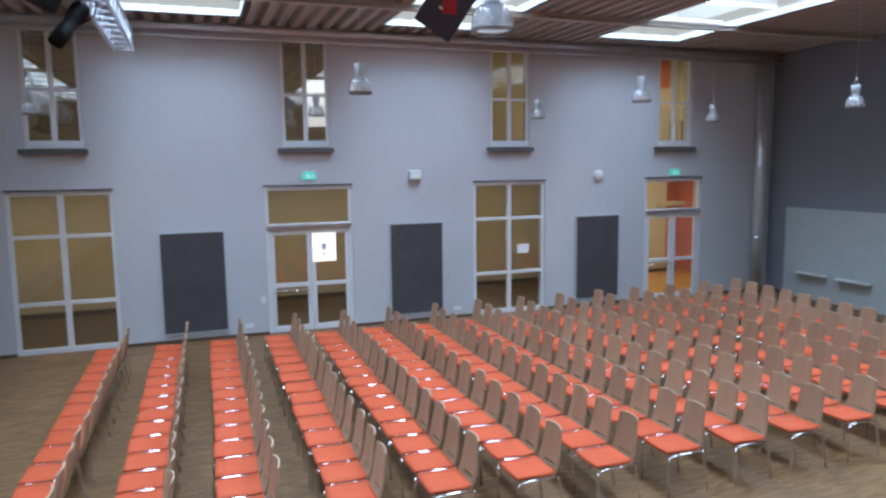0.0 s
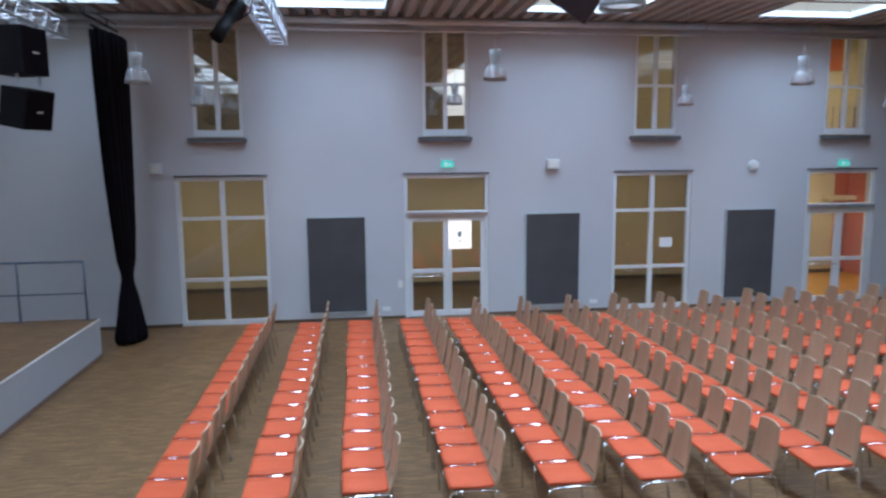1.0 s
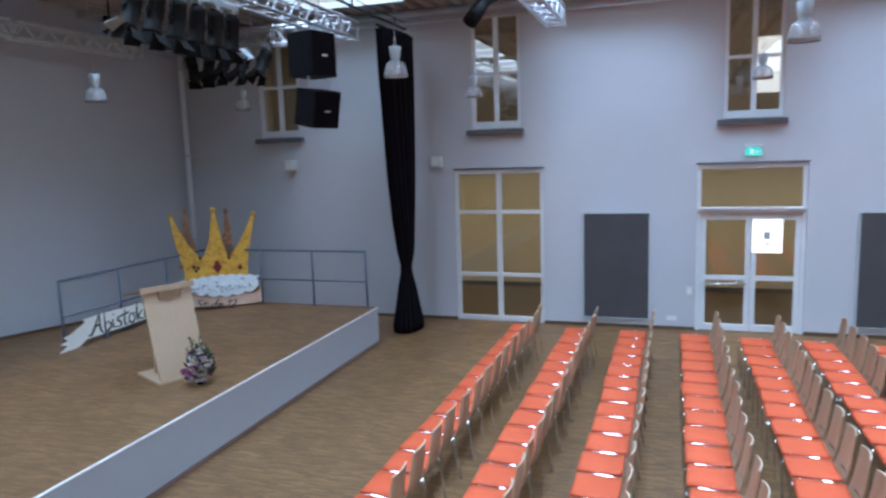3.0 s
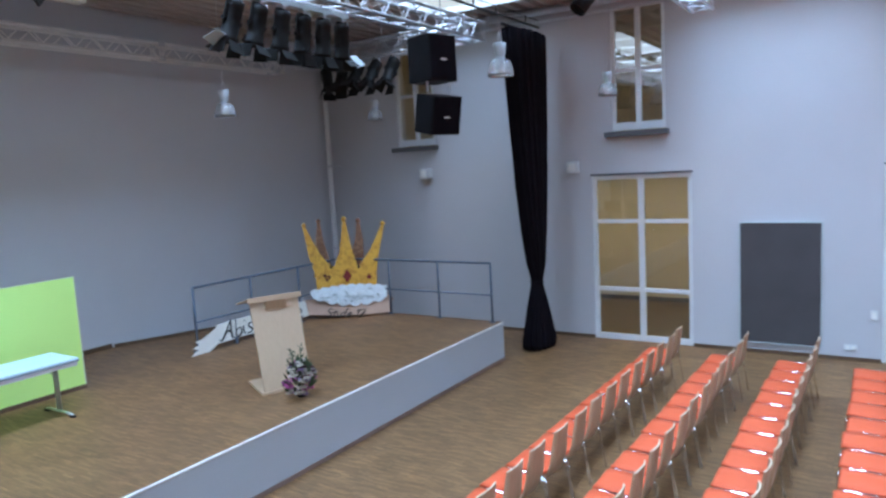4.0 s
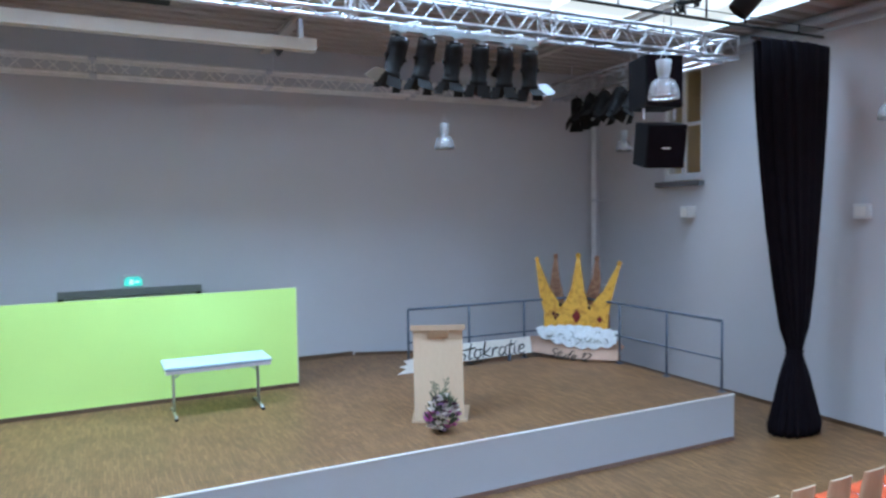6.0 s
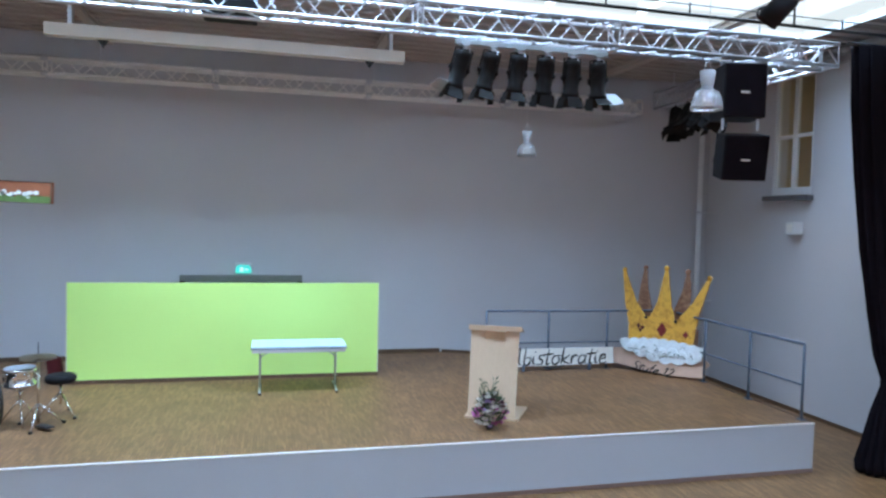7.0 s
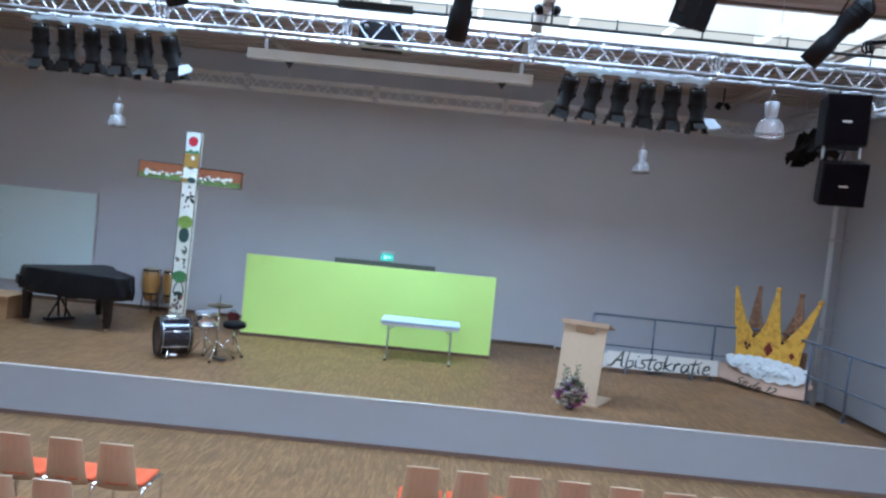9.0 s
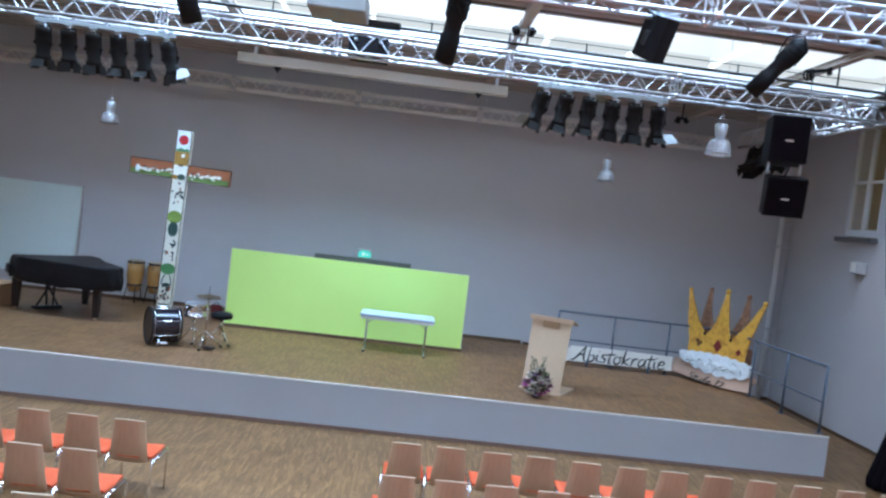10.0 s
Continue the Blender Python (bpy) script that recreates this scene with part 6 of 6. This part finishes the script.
for x, y in ((-7.19, -0.82), (-6.96, 0.68), (-8.16, -0.05)):
    bm = bmesh.new()
    for z0, z1, h0, h1 in ((0.05, 0.17, 0.040, 0.046), (0.17, 0.20, 0.056, 0.056), (0.20, 0.56, 0.050, 0.060)):
        a = [bm.verts.new((x + u * h0, y + v * h0, z0)) for u, v in ((-1, -1), (1, -1), (1, 1), (-1, 1))]
        b = [bm.verts.new((x + u * h1, y + v * h1, z1)) for u, v in ((-1, -1), (1, -1), (1, 1), (-1, 1))]
        bm.faces.new(a[::-1])
        bm.faces.new(b)
        for k in range(4):
            bm.faces.new((a[k], a[(k + 1) % 4], b[(k + 1) % 4], b[k]))
    leg = part("leg", bm, M_PIANO_LEG, pn, "dark red-brown square tapered leg")
    bm = bmesh.new()
    lathe(bm, [(0.024, 0.0), (0.032, 0.014), (0.032, 0.034), (0.024, 0.05)], 12, (x, y, 0))
    part("caster", bm, M_BRASS, leg, "brass caster")
# pedal lyre, square to the keyboard
M_LYRE = pose(-7.50, -0.42, 0, 0, 0, 143)
for a, b in (((-0.20, 0, 0.05), (0.08, 0, 0.56)), ((0.20, 0, 0.05), (-0.08, 0, 0.56)), ((0.0, 0.02, 0.06), (0.0, 0.12, 0.56)), ((0.10, 0.0, 0.06), (0.10, 0.0, 0.56))):
    bm = bmesh.new()
    tube(bm, [a, b], 0.019, 8)
    part("lyre_post", bm, M_BLACK, pn, "", M_LYRE)
part("pedal_box", bm_box(-0.24, 0.24, -0.07, 0.07, 0.02, 0.075, bevel=0.01), M_BLACK, pn, "black pedal box", M_LYRE)
for u in (-0.09, 0.0, 0.09):
    part("pedal", bm_box(u - 0.02, u + 0.02, 0.071, 0.16, 0.028, 0.04, bevel=0.004), M_BRASS, pn, "brass pedal", M_LYRE)
part("key_cheek", bm_box(-0.22, 0.05, -0.06, 0.04, 0.64, 0.80, bevel=0.03), M_COVER, pn, "covered end of the keyboard", pose(-7.08, -0.87, 0, 0, 0, 40))

bc = thing("piano_bench", pose(-7.44, -1.6, STAGE_Z), "plain wooden bench beside the piano", "bench")
part("seat", bm_box(-0.35, 0.35, -0.75, 0.52, 0.36, 0.41, bevel=0.01), M_BENCH, bc)
part("side_panel", bm_box(-0.30, 0.30, 0.16, 0.48, 0.0, 0.359, bevel=0.006), M_BENCH, bc)
part("side_panel", bm_box(-0.30, 0.30, -0.72, -0.62, 0.0, 0.359, bevel=0.006), M_BENCH, bc)

# ---- chairs ----


def chair():
    """Stacking chair facing -x; its origin is the floor under the seat's middle."""
    t = thing("stacking_chair", pose(0, 0, 0), "stacking chair with beech back, orange seat and chrome legs", "chair", "rows of chairs")
    bm = bmesh.new()
    prof = [(-0.215, 0.440), (-0.19, 0.452), (-0.10, 0.452), (0.06, 0.444), (0.16, 0.446), (0.185, 0.455)]
    half = [0.185, 0.203, 0.208, 0.208, 0.203, 0.195]
    up, lo = [], []
    for (x, z), h in zip(prof, half):
        up.append([bm.verts.new((x, y * h, z + 0.006 * (y * y) + 0.018)) for y in (-1, -0.5, 0, 0.5, 1)])
        lo.append([bm.verts.new((x, y * h, z + 0.006 * (y * y))) for y in (-1, -0.5, 0, 0.5, 1)])
    for s, flip in ((up, 0), (lo, 1)):
        for q, w in zip(s, s[1:]):
            for i in range(4):
                f = bm.faces.new((q[i], q[i + 1], w[i + 1], w[i]))
                f.smooth = True
    for i in range(len(prof) - 1):
        for c in (0, 4):
            bm.faces.new((up[i][c], up[i + 1][c], lo[i + 1][c], lo[i][c]))
    for c in (0, -1):
        for i in range(4):
            bm.faces.new((up[c][i], up[c][i + 1], lo[c][i + 1], lo[c][i]))
    part("seat", bm, M_ORANGE, t, "orange upholstered seat")
    bm = bmesh.new()
    box(bm, -0.20, 0.19, -0.20, 0.20, 0.425, 0.438)
    part("seat_shell", bm, M_BEECH, t, "beech plywood shell")
    # backrest: gently bowed plywood
    bm = bmesh.new()
    prof = [(0.150, 0.405), (0.185, 0.425), (0.204, 0.470), (0.213, 0.492), (0.235, 0.58), (0.250, 0.70), (0.272, 0.845)]
    half = [0.160, 0.174, 0.178, 0.178, 0.170, 0.158, 0.143]
    a, b = [], []
    for (x, z), h in zip(prof, half):
        row = [(y, x + 0.028 * (1 - y * y), z + (0.012 * (1 - y * y) if z > 0.8 else 0)) for y in (-1, -0.6, -0.2, 0.2, 0.6, 1)]
        a.append([bm.verts.new((x2, y * h, z2)) for y, x2, z2 in row])
        b.append([bm.verts.new((x2 + 0.012, y * h, z2)) for y, x2, z2 in row])
    for s in (a, b):
        for j, (q, w) in enumerate(zip(s, s[1:])):
            for i in range(5):
                if j == 2 and 1 <= i <= 3:
                    continue
                f = bm.faces.new((q[i], q[i + 1], w[i + 1], w[i]))
                f.smooth = True
    for j in range(len(prof) - 1):
        for c in (0, 5):
            bm.faces.new((a[j][c], a[j + 1][c], b[j + 1][c], b[j][c]))
    part("backrest", bm, M_BEECH, t, "beech plywood backrest")
    bm = bmesh.new()
    q, w = [], []
    for i in range(11):
        y = -1 + 0.2 * i
        x2, z2 = 0.272 + 0.028 * (1 - y * y), 0.845 + 0.012 * (1 - y * y)
        q.append([bm.verts.new(p) for p in ((x2 - 0.001, y * 0.144, z2 - 0.002), (x2 + 0.013, y * 0.144, z2 - 0.002), (x2 + 0.012, y * 0.144, z2 + 0.006), (x2, y * 0.144, z2 + 0.006))])
    for u, v in zip(q, q[1:]):
        for i in range(4):
            bm.faces.new((u[i], u[(i + 1) % 4], v[(i + 1) % 4], v[i]))
    part("top_edge", bm, M_BEECH_EDGE, t, "pale plywood edge")
    for y in (-0.222, 0.222):
        bm = bmesh.new()
        tube(bm, [(-0.205, y, 0.418), (-0.10, y, 0.436), (0.05, y, 0.434), (0.19, y, 0.428)], 0.011, 8)
        part("side_rail", bm, M_CHROME, t, "chrome side rail")
        s = 1 if y > 0 else -1
        for pts in ([(-0.205, y, 0.418), (-0.222, y, 0.38), (-0.21, y + 0.004 * s, 0.0)], [(0.19, y, 0.428), (0.208, y, 0.40), (0.27, y + 0.004 * s, 0.0)]):
            bm = bmesh.new()
            tube(bm, pts, 0.010, 8)
            part("leg", bm, M_CHROME, t, "chrome tube leg")
    for x in (-0.12, 0.12):
        bm = bmesh.new()
        tube(bm, [(x, -0.222, 0.42), (x, 0.222, 0.42)], 0.008, 6)
        part("cross_tube", bm, M_CHROME, t)
    bm = bmesh.new()
    tube(bm, [(-0.17, 0.2395, 0.444), (-0.14, 0.2395, 0.454), (0.09, 0.2395, 0.452), (0.12, 0.2395, 0.444)], 0.0135, 10)
    part("row_link", bm, M_LINK, t, "chrome row connector")
    return t


NEAR = [-1.80, -0.91, -0.06, 0.88, 1.73, 2.58, 3.40, 4.22, 5.02, 5.83, 6.65, 7.48, 8.31, 9.13, 9.95]
FAR = [-1.72, -0.85, 0.0, 0.89, 1.72, 2.55, 3.39, 4.25, 5.10, 5.97, 6.82, 7.68, 8.51, 9.37, 10.23]
STEP, COUNT = 0.4585, 14
rnd = random.Random(11)
spots = []
for k, (xn, xf) in enumerate(zip(NEAR, FAR)):
    start = 6.17 - 0.042 * min(k, 6) + rnd.uniform(-0.03, 0.03)
    for j in range(COUNT):
        spots.append((xn + (xf - xn) * j / (COUNT - 1) + rnd.uniform(-0.012, 0.012), start + STEP * j + rnd.uniform(-0.008, 0.008), rnd.uniform(-1.5, 1.5)))
for xn, y0, n in ((-1.65, 3.51, 6), (-0.79, 3.44, 5), (0.12, 3.53, 4)):
    for j in range(n):
        spots.append((xn + rnd.uniform(-0.012, 0.012), y0 - STEP * j + rnd.uniform(-0.008, 0.008), rnd.uniform(-1.5, 1.5)))
master = chair()
master.matrix_basis = pose(spots[0][0], spots[0][1], 0, 0, 0, spots[0][2])
for x, y, r in spots[1:]:
    copy_thing(master, pose(x, y, 0, 0, 0, r))
